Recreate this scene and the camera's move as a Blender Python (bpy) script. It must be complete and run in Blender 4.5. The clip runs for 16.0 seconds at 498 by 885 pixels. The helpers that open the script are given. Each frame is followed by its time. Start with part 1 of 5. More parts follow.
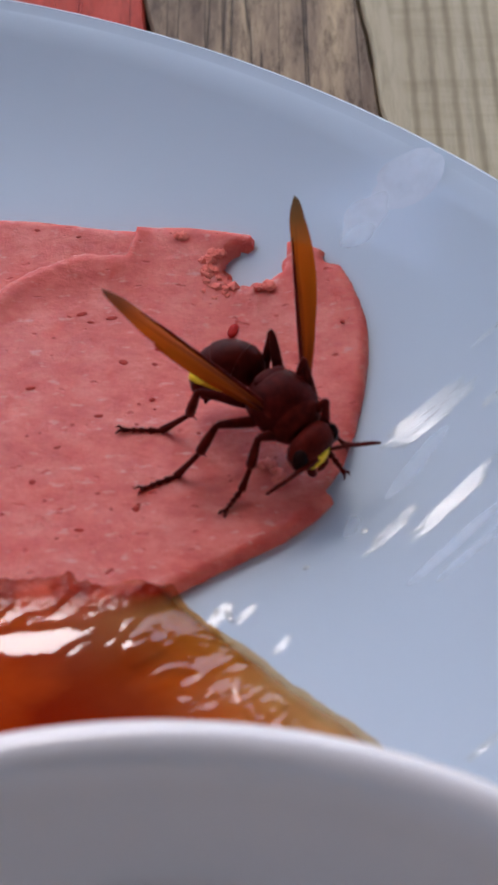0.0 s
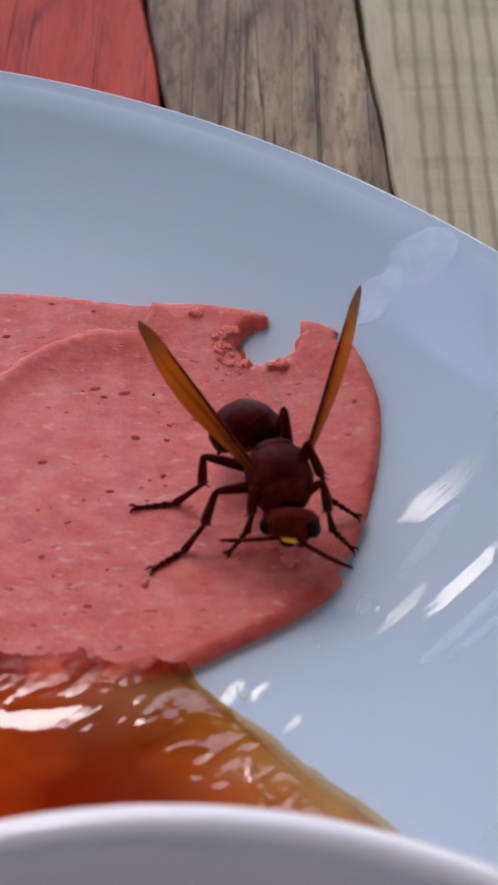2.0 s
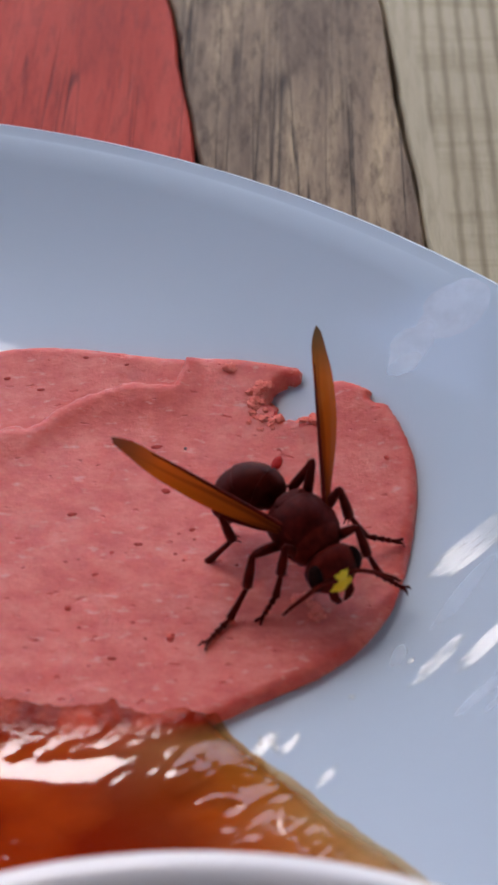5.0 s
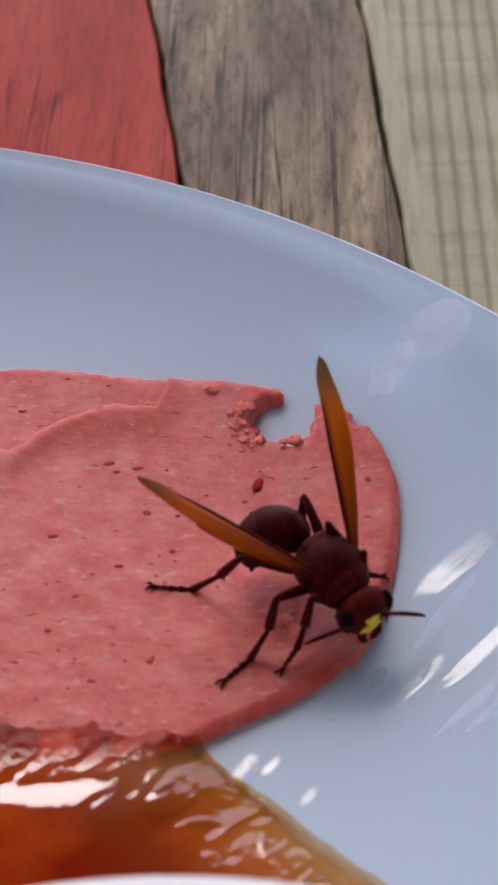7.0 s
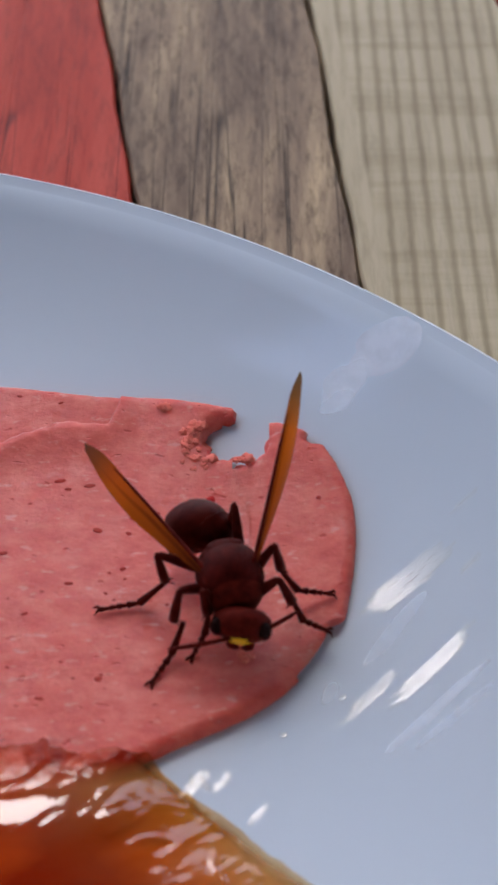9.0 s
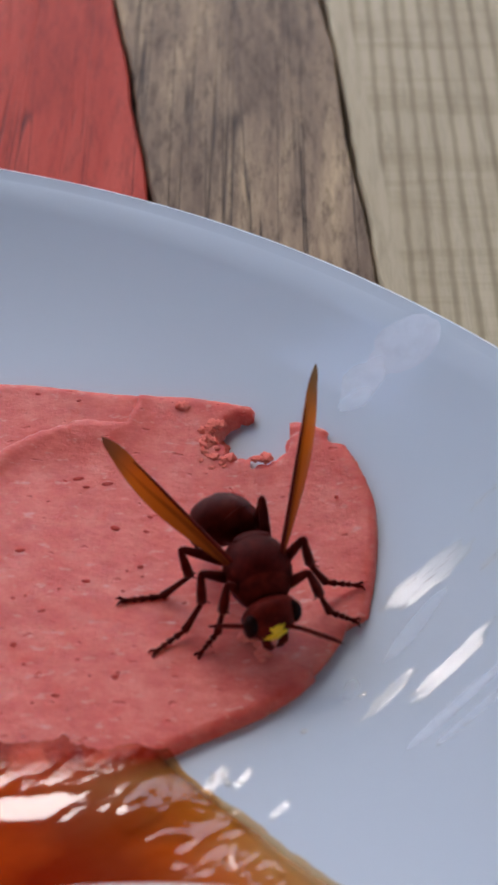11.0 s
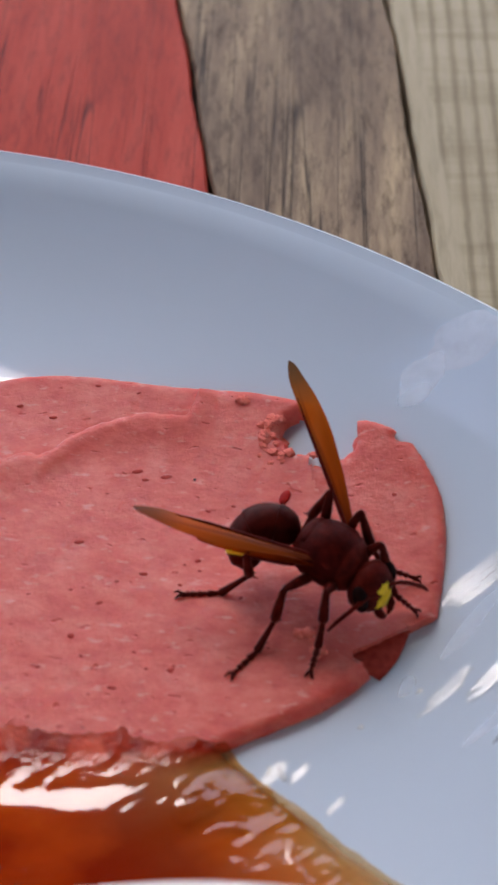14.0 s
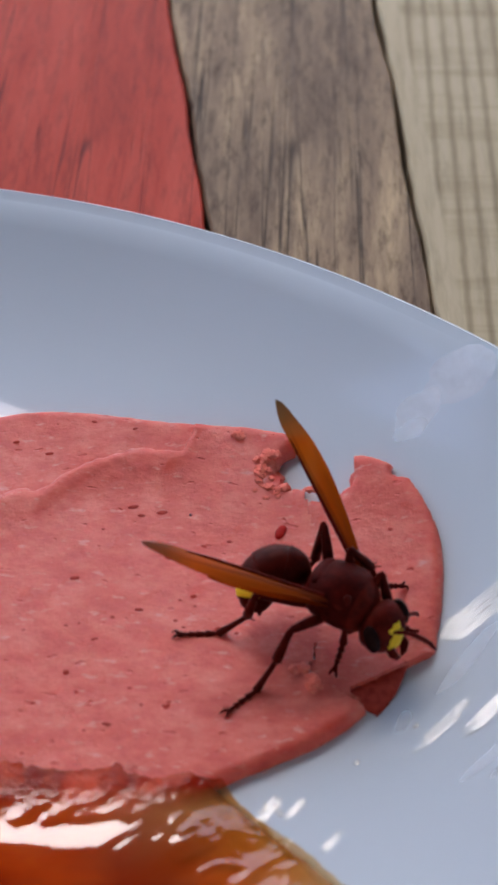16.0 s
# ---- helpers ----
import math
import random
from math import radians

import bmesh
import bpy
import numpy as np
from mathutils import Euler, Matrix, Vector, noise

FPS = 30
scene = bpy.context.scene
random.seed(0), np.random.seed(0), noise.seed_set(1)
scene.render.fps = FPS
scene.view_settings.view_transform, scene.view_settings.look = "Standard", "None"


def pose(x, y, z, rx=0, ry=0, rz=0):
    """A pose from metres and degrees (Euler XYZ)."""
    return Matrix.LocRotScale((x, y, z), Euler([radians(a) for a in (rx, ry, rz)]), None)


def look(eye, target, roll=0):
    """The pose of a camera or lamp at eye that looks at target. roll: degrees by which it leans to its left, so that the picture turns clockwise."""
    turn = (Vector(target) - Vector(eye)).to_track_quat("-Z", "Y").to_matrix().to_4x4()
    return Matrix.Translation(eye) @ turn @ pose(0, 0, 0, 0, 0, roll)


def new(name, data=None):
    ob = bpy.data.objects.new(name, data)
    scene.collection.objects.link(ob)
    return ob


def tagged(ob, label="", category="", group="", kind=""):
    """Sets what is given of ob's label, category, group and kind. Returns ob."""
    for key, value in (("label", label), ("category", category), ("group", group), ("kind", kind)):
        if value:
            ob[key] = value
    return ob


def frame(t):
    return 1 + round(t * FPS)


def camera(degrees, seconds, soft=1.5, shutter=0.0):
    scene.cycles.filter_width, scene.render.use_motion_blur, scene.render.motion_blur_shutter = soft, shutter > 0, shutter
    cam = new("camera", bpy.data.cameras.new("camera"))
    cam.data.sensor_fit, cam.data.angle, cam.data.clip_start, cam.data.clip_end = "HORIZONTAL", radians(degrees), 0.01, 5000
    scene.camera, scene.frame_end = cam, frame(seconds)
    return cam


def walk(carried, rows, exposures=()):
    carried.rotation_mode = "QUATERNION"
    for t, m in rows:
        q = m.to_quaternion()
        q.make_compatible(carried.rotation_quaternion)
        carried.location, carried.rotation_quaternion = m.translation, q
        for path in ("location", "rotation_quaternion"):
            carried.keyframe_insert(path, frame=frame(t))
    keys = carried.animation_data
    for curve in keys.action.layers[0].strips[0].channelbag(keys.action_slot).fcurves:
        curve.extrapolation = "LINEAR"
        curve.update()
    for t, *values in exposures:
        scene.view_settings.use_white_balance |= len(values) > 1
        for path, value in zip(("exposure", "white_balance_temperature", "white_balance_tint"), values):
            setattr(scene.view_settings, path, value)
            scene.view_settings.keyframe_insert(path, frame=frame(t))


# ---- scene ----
cam = camera(17.0, 16.0, soft=2.9, shutter=0.0)
cam.data.dof.use_dof, cam.data.dof.focus_distance, cam.data.dof.aperture_fstop = True, 0.240, 46.0
walk(cam, [
    (0.0, pose(0.00000, -0.12976, 0.17609, 38.000, 0, 0.000) @ pose(0, 0, 0, 0, 0, 0.000)),
    (0.5, pose(-0.00067, -0.12959, 0.17590, 38.247, 0, -0.317) @ pose(0, 0, 0, 0, 0, 0.413)),
    (1.0, pose(-0.00065, -0.12937, 0.17609, 38.475, 0, -0.162) @ pose(0, 0, 0, 0, 0, 0.430)),
    (1.5, pose(-0.00067, -0.12890, 0.17740, 38.526, 0, -0.326) @ pose(0, 0, 0, 0, 0, 0.613)),
    (2.0, pose(-0.00178, -0.12822, 0.17828, 39.936, 0, -0.026) @ pose(0, 0, 0, 0, 0, 0.547)),
    (2.5, pose(-0.00197, -0.12841, 0.17788, 40.760, 0, 0.362) @ pose(0, 0, 0, 0, 0, 0.302)),
    (3.0, pose(-0.00189, -0.12855, 0.17728, 41.072, 0, 0.691) @ pose(0, 0, 0, 0, 0, 0.133)),
    (3.5, pose(-0.00150, -0.12837, 0.17786, 41.054, 0, 1.125) @ pose(0, 0, 0, 0, 0, -0.100)),
    (4.0, pose(-0.00122, -0.12878, 0.17642, 41.407, 0, 1.577) @ pose(0, 0, 0, 0, 0, -0.543)),
    (6.5, pose(0.00134, -0.13062, 0.17578, 43.244, 0, 2.608) @ pose(0, 0, 0, 0, 0, -1.955)),
    (7.0, pose(0.00148, -0.12936, 0.17647, 42.968, 0, 1.947) @ pose(0, 0, 0, 0, 0, -1.317)),
    (7.5, pose(0.00098, -0.12971, 0.17492, 43.665, 0, 1.395) @ pose(0, 0, 0, 0, 0, -1.024)),
    (8.0, pose(0.00307, -0.12986, 0.17533, 43.726, 0, 0.224) @ pose(0, 0, 0, 0, 0, -0.224)),
    (10.5, pose(0.00079, -0.13076, 0.17673, 43.862, 0, -0.175) @ pose(0, 0, 0, 0, 0, 0.399)),
    (11.0, pose(0.00066, -0.13095, 0.17531, 43.940, 0, 0.158) @ pose(0, 0, 0, 0, 0, -0.012)),
    (11.5, pose(0.00127, -0.13145, 0.17411, 43.795, 0, 0.654) @ pose(0, 0, 0, 0, 0, -0.484)),
    (12.0, pose(0.00073, -0.13106, 0.17465, 43.141, 0, 0.834) @ pose(0, 0, 0, 0, 0, -0.233)),
    (12.5, pose(-0.00029, -0.13036, 0.17707, 42.883, 0, 0.974) @ pose(0, 0, 0, 0, 0, 0.067)),
    (13.0, pose(-0.00035, -0.13032, 0.17710, 43.096, 0, 1.668) @ pose(0, 0, 0, 0, 0, -0.515)),
    (13.5, pose(-0.00056, -0.13031, 0.17705, 43.215, 0, 2.171) @ pose(0, 0, 0, 0, 0, -0.766)),
    (14.0, pose(-0.00062, -0.13004, 0.17752, 43.214, 0, 2.646) @ pose(0, 0, 0, 0, 0, -1.161)),
    (14.5, pose(-0.00032, -0.13005, 0.17782, 43.286, 0, 2.809) @ pose(0, 0, 0, 0, 0, -1.366)),
    (15.0, pose(-0.00080, -0.13006, 0.17721, 43.824, 0, 2.789) @ pose(0, 0, 0, 0, 0, -1.289)),
    (15.5, pose(-0.00067, -0.12999, 0.17749, 44.192, 0, 2.555) @ pose(0, 0, 0, 0, 0, -1.030)),
    (16.0, pose(0.00090, -0.13034, 0.17719, 44.537, 0, 2.933) @ pose(0, 0, 0, 0, 0, -1.630)),
], exposures=[(0.0, 1.57, 6450, 17.5), (7.0, 1.57, 6650, 17.5), (16.0, 1.60, 6800, 17.5)])

MM = 0.001

# ---- light ----
world = bpy.data.worlds.new("sky")
scene.world = world
world.use_nodes = True
sky = world.node_tree.nodes.new("ShaderNodeTexSky")
sky.sky_type, sky.sun_disc = "NISHITA", False
sky.sun_elevation, sky.sun_rotation = radians(52), radians(-13)
back = world.node_tree.nodes["Background"]
back.inputs["Strength"].default_value = 0.15
world.node_tree.links.new(sky.outputs[0], back.inputs["Color"])
sun_data = bpy.data.lights.new("sun", "SUN")
sun_data.energy, sun_data.angle, sun_data.color = 0.21, radians(16), (1.0, 0.985, 0.96)
sun = new("sun", sun_data)
sun.matrix_world = look((-0.138, 0.600, 0.788), (0, 0, 0))


# ---- materials ----
def material(name):
    m = bpy.data.materials.new(name)
    m.use_nodes = True
    return m, m.node_tree, m.node_tree.nodes["Principled BSDF"]


def node(tree, kind, **inputs):
    n = tree.nodes.new("ShaderNode" + kind)
    for key, value in inputs.items():
        n.inputs[key.replace("_", " ")].default_value = value
    return n


def coords(tree, scale=(1, 1, 1), turn=0.0):
    place = node(tree, "TexCoord")
    mapping = node(tree, "Mapping", Scale=scale, Rotation=(0, 0, turn))
    tree.links.new(place.outputs["Object"], mapping.inputs["Vector"])
    return mapping.outputs["Vector"]


def grain(tree, scale, detail=4.0, rough=0.55, stretch=(1, 1, 1), turn=0.0):
    n = node(tree, "TexNoise", Scale=scale, Detail=detail, Roughness=rough)
    tree.links.new(coords(tree, stretch, turn), n.inputs["Vector"])
    return n.outputs["Fac"]


def ramp(tree, fac, stops):
    n = node(tree, "ValToRGB")
    while len(n.color_ramp.elements) < len(stops):
        n.color_ramp.elements.new(0.5)
    for e, (at, colour) in zip(n.color_ramp.elements, stops):
        e.position, e.color = at, (*colour, 1)
    tree.links.new(fac, n.inputs["Fac"])
    return n.outputs["Color"]


def mix(tree, fac, a, b, blend="MIX"):
    n = node(tree, "Mix")
    n.data_type, n.blend_type = "RGBA", blend
    for socket, value in ((n.inputs[0], fac), (n.inputs[6], a), (n.inputs[7], b)):
        if hasattr(value, "is_output"):
            tree.links.new(value, socket)
        else:
            socket.default_value = value if isinstance(value, float) else (*value, 1)
    return n.outputs[2]


def relief(tree, shader, fac, distance, strength=1.0):
    n = node(tree, "Bump", Strength=strength, Distance=distance)
    tree.links.new(fac, n.inputs["Height"])
    tree.links.new(n.outputs["Normal"], shader.inputs["Normal"])
    return n


def slanted(tree, scale, detail, stretch, turn):
    """Noise stretched along a line that is turned in the plane (degrees)."""
    place = node(tree, "TexCoord")
    first = node(tree, "Mapping", Rotation=(0, 0, radians(-turn)))
    second = node(tree, "Mapping", Scale=stretch)
    n = node(tree, "TexNoise", Scale=scale, Detail=detail, Roughness=0.55)
    tree.links.new(place.outputs["Object"], first.inputs["Vector"])
    tree.links.new(first.outputs["Vector"], second.inputs["Vector"])
    tree.links.new(second.outputs["Vector"], n.inputs["Vector"])
    return n.outputs["Fac"]


def porcelain(name, low, high, gloss):
    m, tree, s = material(name)
    tree.links.new(ramp(tree, grain(tree, 9.0, 3.0), [(0.3, low), (0.7, high)]), s.inputs["Base Color"])
    # greasy smears, wiped along one line
    smear = node(tree, "MapRange", From_Min=0.35, From_Max=0.7, To_Min=gloss, To_Max=gloss + 0.015)
    tree.links.new(slanted(tree, 60.0, 4.0, (0.12, 1.6, 1), 40), smear.inputs["Value"])
    tree.links.new(smear.outputs[0], s.inputs["Roughness"])
    s.inputs["IOR"].default_value = 1.6
    soft = relief(tree, s, slanted(tree, 45.0, 2.0, (0.35, 1.2, 1), 40), 0.0006, 0.006)
    oily = node(tree, "Bump", Strength=0.006, Distance=0.0006)
    tree.links.new(slanted(tree, 420.0, 3.0, (0.35, 1.0, 1), 40), oily.inputs["Height"])
    tree.links.new(soft.outputs["Normal"], oily.inputs["Normal"])
    tree.links.new(oily.outputs["Normal"], s.inputs["Normal"])
    return m


def meat():
    m, tree, s = material("pink_sausage_meat")
    tone = ramp(tree, grain(tree, 190.0, 6.0, 0.7, (1, 1.5, 1)), [(0.34, (0.70, 0.104, 0.072)), (0.5, (0.79, 0.148, 0.104)), (0.66, (0.86, 0.218, 0.158))])
    flecks = ramp(tree, grain(tree, 620.0, 2.0, 0.5, (0.7, 1.5, 1)), [(0.63, (0, 0, 0)), (0.74, (0.55, 0.55, 0.55))])
    tone = mix(tree, flecks, tone, (0.88, 0.42, 0.34))
    pits = ramp(tree, grain(tree, 640.0, 1.5, 0.4, (0.75, 1.25, 1)), [(0.25, (1, 1, 1)), (0.30, (0, 0, 0))])
    tone = mix(tree, pits, tone, (0.70, 0.105, 0.07))
    tree.links.new(tone, s.inputs["Base Color"])
    s.inputs["Subsurface Weight"].default_value = 0.5
    s.inputs["Subsurface Radius"].default_value = (0.0024, 0.0006, 0.0004)
    s.inputs["Subsurface Scale"].default_value = 1.0
    # damp and dry spots
    damp = node(tree, "MapRange", From_Min=0.35, From_Max=0.65, To_Min=0.26, To_Max=0.55)
    tree.links.new(grain(tree, 260.0, 4.0, 0.6), damp.inputs["Value"])
    tree.links.new(damp.outputs[0], s.inputs["Roughness"])
    s.inputs["Specular IOR Level"].default_value = 0.28
    b = relief(tree, s, grain(tree, 420.0, 6.0, 0.7), 0.0006, 0.5)
    c = node(tree, "Bump", Strength=0.7, Distance=-0.0003)
    tree.links.new(pits, c.inputs["Height"])
    tree.links.new(b.outputs["Normal"], c.inputs["Normal"])
    tree.links.new(c.outputs["Normal"], s.inputs["Normal"])
    return m


def jam():
    m, tree, s = material("amber_jam")
    tone = ramp(tree, grain(tree, 40.0, 4.0, 0.5, (1, 1.6, 1)), [(0.36, (0.25, 0.010, 0.0005)), (0.5, (0.45, 0.040, 0.0012)), (0.64, (0.64, 0.11, 0.004))])
    thin = node(tree, "Attribute")
    thin.attribute_name = "thin"
    tone = mix(tree, thin.outputs["Fac"], tone, ramp(tree, slanted(tree, 80.0, 3.0, (0.4, 1.2, 1), 30), [(0.35, (0.52, 0.165, 0.016)), (0.65, (0.70, 0.37, 0.13))]))
    wet = node(tree, "Attribute")
    wet.attribute_name = "on_meat"
    tone = mix(tree, wet.outputs["Fac"], tone, ramp(tree, grain(tree, 190.0, 4.0, 0.6), [(0.40, (0.26, 0.014, 0.004)), (0.5, (0.42, 0.034, 0.011)), (0.62, (0.66, 0.088, 0.040))]))
    tree.links.new(tone, s.inputs["Base Color"])
    s.inputs["Roughness"].default_value = 0.05
    s.inputs["IOR"].default_value = 1.55
    s.inputs["Subsurface Weight"].default_value = 0.15
    s.inputs["Subsurface Radius"].default_value = (0.004, 0.0012, 0.0003)
    s.inputs["Subsurface Scale"].default_value = 1.0
    soft = relief(tree, s, slanted(tree, 70.0, 1.0, (0.5, 1.2, 1), 35), 0.0006, 0.015)
    lumps = node(tree, "Bump", Distance=0.0006)
    rough = node(tree, "Math")
    rough.operation = "MULTIPLY"
    rough.inputs[1].default_value = 0.38
    tree.links.new(wet.outputs["Fac"], rough.inputs[0])
    tree.links.new(rough.outputs[0], lumps.inputs["Strength"])
    tree.links.new(grain(tree, 900.0, 2.0, 0.5), lumps.inputs["Height"])
    tree.links.new(soft.outputs["Normal"], lumps.inputs["Normal"])
    # fine wrinkles where the jam is thin
    wrinkles = node(tree, "Bump", Distance=0.0006)
    share = node(tree, "Math")
    share.operation = "MULTIPLY"
    share.inputs[1].default_value = 0.9
    tree.links.new(thin.outputs["Fac"], share.inputs[0])
    tree.links.new(share.outputs[0], wrinkles.inputs["Strength"])
    tree.links.new(slanted(tree, 190.0, 3.0, (0.35, 1.2, 1), 35), wrinkles.inputs["Height"])
    tree.links.new(lumps.outputs["Normal"], wrinkles.inputs["Normal"])
    tree.links.new(wrinkles.outputs["Normal"], s.inputs["Normal"])
    # less shine where it only wets the meat, and it thins out to nothing at its edge
    shine = node(tree, "MapRange", To_Min=0.5, To_Max=0.05)
    tree.links.new(wet.outputs["Fac"], shine.inputs["Value"])
    tree.links.new(shine.outputs[0], s.inputs["Specular IOR Level"])
    fade = node(tree, "MapRange", From_Min=0.80, From_Max=0.97, To_Min=0.0, To_Max=0.85)
    tree.links.new(thin.outputs["Fac"], fade.inputs["Value"])
    both = node(tree, "MixShader")
    tree.links.new(fade.outputs[0], both.inputs["Fac"])
    tree.links.new(s.outputs[0], both.inputs[1])
    tree.links.new(node(tree, "BsdfTransparent", Color=(1.0, 0.86, 0.66, 1)).outputs[0], both.inputs[2])
    tree.links.new(both.outputs[0], tree.nodes["Material Output"].inputs["Surface"])
    return m


def chitin(name, dark, light, rough=0.35, hairy=0.5):
    m, tree, s = material(name)
    tree.links.new(ramp(tree, grain(tree, 700.0, 4.0, 0.6), [(0.3, dark), (0.75, light)]), s.inputs["Base Color"])
    s.inputs["Roughness"].default_value = rough
    s.inputs["Specular IOR Level"].default_value = 0.045
    s.inputs["Specular Tint"].default_value = (1.0, 0.5, 0.4, 1)
    relief(tree, s, grain(tree, 2600.0, 3.0, 0.7), 0.0001, hairy)
    return m


def wing_skin():
    m, tree, s = material("amber_wing")
    place = node(tree, "TexCoord")
    split = node(tree, "SeparateXYZ")
    tree.links.new(place.outputs["Object"], split.inputs[0])
    along = node(tree, "MapRange", From_Min=0.0, From_Max=0.0255)
    tree.links.new(split.outputs["X"], along.inputs["Value"])
    tone = ramp(tree, along.outputs[0], [(0.0, (0.16, 0.020, 0.003)), (0.3, (0.44, 0.085, 0.005)), (0.72, (0.56, 0.125, 0.005)), (0.88, (0.22, 0.07, 0.016)), (1.0, (0.09, 0.05, 0.03))])
    veins = ramp(tree, grain(tree, 420.0, 1.0, 0.4, (0.12, 1.6, 1)), [(0.38, (0.6, 0.55, 0.5)), (0.47, (1, 1, 1))])
    tone = mix(tree, 1.0, tone, veins, "MULTIPLY")
    tree.links.new(tone, s.inputs["Base Color"])
    s.inputs["Roughness"].default_value = 0.4
    s.inputs["Specular IOR Level"].default_value = 0.15
    thin = node(tree, "BsdfTranslucent")
    tree.links.new(tone, thin.inputs["Color"])
    clear = node(tree, "BsdfTransparent", Color=(0.9, 0.5, 0.16, 1))
    both = node(tree, "MixShader", Fac=0.5)
    tree.links.new(s.outputs[0], both.inputs[1])
    tree.links.new(thin.outputs[0], both.inputs[2])
    glass = node(tree, "MapRange", From_Min=0.5, From_Max=1.0, To_Min=0.05, To_Max=0.15)
    tree.links.new(along.outputs[0], glass.inputs["Value"])
    out = node(tree, "MixShader")
    tree.links.new(glass.outputs[0], out.inputs["Fac"])
    tree.links.new(both.outputs[0], out.inputs[1])
    tree.links.new(clear.outputs[0], out.inputs[2])
    tree.links.new(out.outputs[0], tree.nodes["Material Output"].inputs["Surface"])
    return m


def plank_paint(name, stops, streaks, crack_width, border=None, ribs=0.0, length=0.07):
    m, tree, s = material(name)
    wood = grain(tree, 90.0, 9.0, 0.72, (1.0, length, 1))
    tone = ramp(tree, wood, stops)
    fine = grain(tree, 420.0, 6.0, 0.75, (1.0, 1.6 * length, 1))
    tone = mix(tree, streaks, tone, ramp(tree, fine, [(0.36, (0.30, 0.27, 0.25)), (0.52, (1, 1, 1)), (0.7, (1.0, 1.0, 1.0))]), "MULTIPLY")
    # narrow cracks along the grain
    deep = (0.10, 0.085, 0.08) if crack_width else (1, 1, 1)
    crack = ramp(tree, grain(tree, 105.0, 3.0, 0.5, (1.0, 0.012, 1)), [(0.499 - crack_width, (1, 1, 1)), (0.5, deep), (0.501 + crack_width, (1, 1, 1))])
    broken = ramp(tree, grain(tree, 40.0, 2.0, 0.5, (1, 0.5, 1)), [(0.44, (0, 0, 0)), (0.54, (0.9, 0.9, 0.9))])
    tone = mix(tree, broken, tone, mix(tree, 1.0, tone, crack, "MULTIPLY"))
    if ribs:
        wave = node(tree, "TexWave", Scale=95.0, Distortion=0.5, Detail=3.0, Detail_Scale=2.0)
        tree.links.new(coords(tree), wave.inputs["Vector"])
        cross = grain(tree, 95.0, 5.0, 0.65, (0.10, 1.0, 1))
        lines = ramp(tree, wave.outputs["Fac"], [(0.0, (0.42, 0.38, 0.30)), (0.4, (0.95, 0.94, 0.9)), (1.0, (1, 1, 1))])
        bands = ramp(tree, cross, [(0.36, (0.55, 0.50, 0.40)), (0.52, (1, 1, 1))])
        sawn = mix(tree, 0.75 * ribs, mix(tree, ribs, tone, lines, "MULTIPLY"), bands, "MULTIPLY")
        # a plain strip along one edge
        place = node(tree, "TexCoord")
        split = node(tree, "SeparateXYZ")
        tree.links.new(place.outputs["Object"], split.inputs[0])
        lean = node(tree, "Math")
        lean.operation = "MULTIPLY_ADD"
        lean.inputs[1].default_value = 0.078
        tree.links.new(split.outputs["Y"], lean.inputs[0])
        tree.links.new(split.outputs["X"], lean.inputs[2])
        strip = node(tree, "MapRange", From_Min=-0.0189 + border, From_Max=-0.0189 + border + 0.0008)
        tree.links.new(lean.outputs[0], strip.inputs["Value"])
        tone = mix(tree, strip.outputs[0], tone, sawn)
    tree.links.new(tone, s.inputs["Base Color"])
    s.inputs["Roughness"].default_value = 0.6
    s.inputs["Specular IOR Level"].default_value = 0.12
    b = relief(tree, s, crack, 0.0004, 0.5)
    c = node(tree, "Bump", Strength=0.35, Distance=0.0004)
    tree.links.new(fine, c.inputs["Height"])
    tree.links.new(b.outputs["Normal"], c.inputs["Normal"])
    tree.links.new(c.outputs["Normal"], s.inputs["Normal"])
    return m


def plain(name, colour, rough):
    m, tree, s = material(name)
    a = tuple(0.8 * c for c in colour)
    tree.links.new(ramp(tree, grain(tree, 300.0, 3.0), [(0.3, a), (0.7, colour)]), s.inputs["Base Color"])
    s.inputs["Roughness"].default_value = rough
    return m


PORCELAIN = porcelain("white_porcelain", (0.65, 0.73, 0.77), (0.69, 0.775, 0.81), 0.02)
BOWL_WHITE = porcelain("warm_white_porcelain", (0.75, 0.655, 0.575), (0.80, 0.71, 0.63), 0.08)
MEAT, JAM, WING = meat(), jam(), wing_skin()
THORAX = chitin("dark_maroon_chitin", (0.030, 0.0022, 0.0016), (0.088, 0.0066, 0.0042), 0.5, 1.0)
ABDOMEN = chitin("maroon_abdomen_chitin", (0.030, 0.0026, 0.0016), (0.082, 0.0075, 0.0042), 0.36, 0.5)
HEAD = chitin("red_brown_chitin", (0.052, 0.0044, 0.0028), (0.145, 0.0135, 0.008), 0.45, 0.8)
LEG = chitin("leg_chitin", (0.040, 0.0036, 0.0024), (0.100, 0.0095, 0.0055), 0.4, 0.3)
YELLOW = chitin("yellow_chitin", (0.84, 0.52, 0.025), (0.94, 0.66, 0.05), 0.4, 0.3)
EYE = chitin("dark_eye", (0.008, 0.003, 0.003), (0.02, 0.008, 0.006), 0.18, 0.0)
RED_WOOD = plank_paint("red_painted_wood", [(0.3, (0.29, 0.024, 0.011)), (0.48, (0.48, 0.049, 0.025)), (0.66, (0.57, 0.080, 0.046))], 0.45, 0.001, length=0.12)
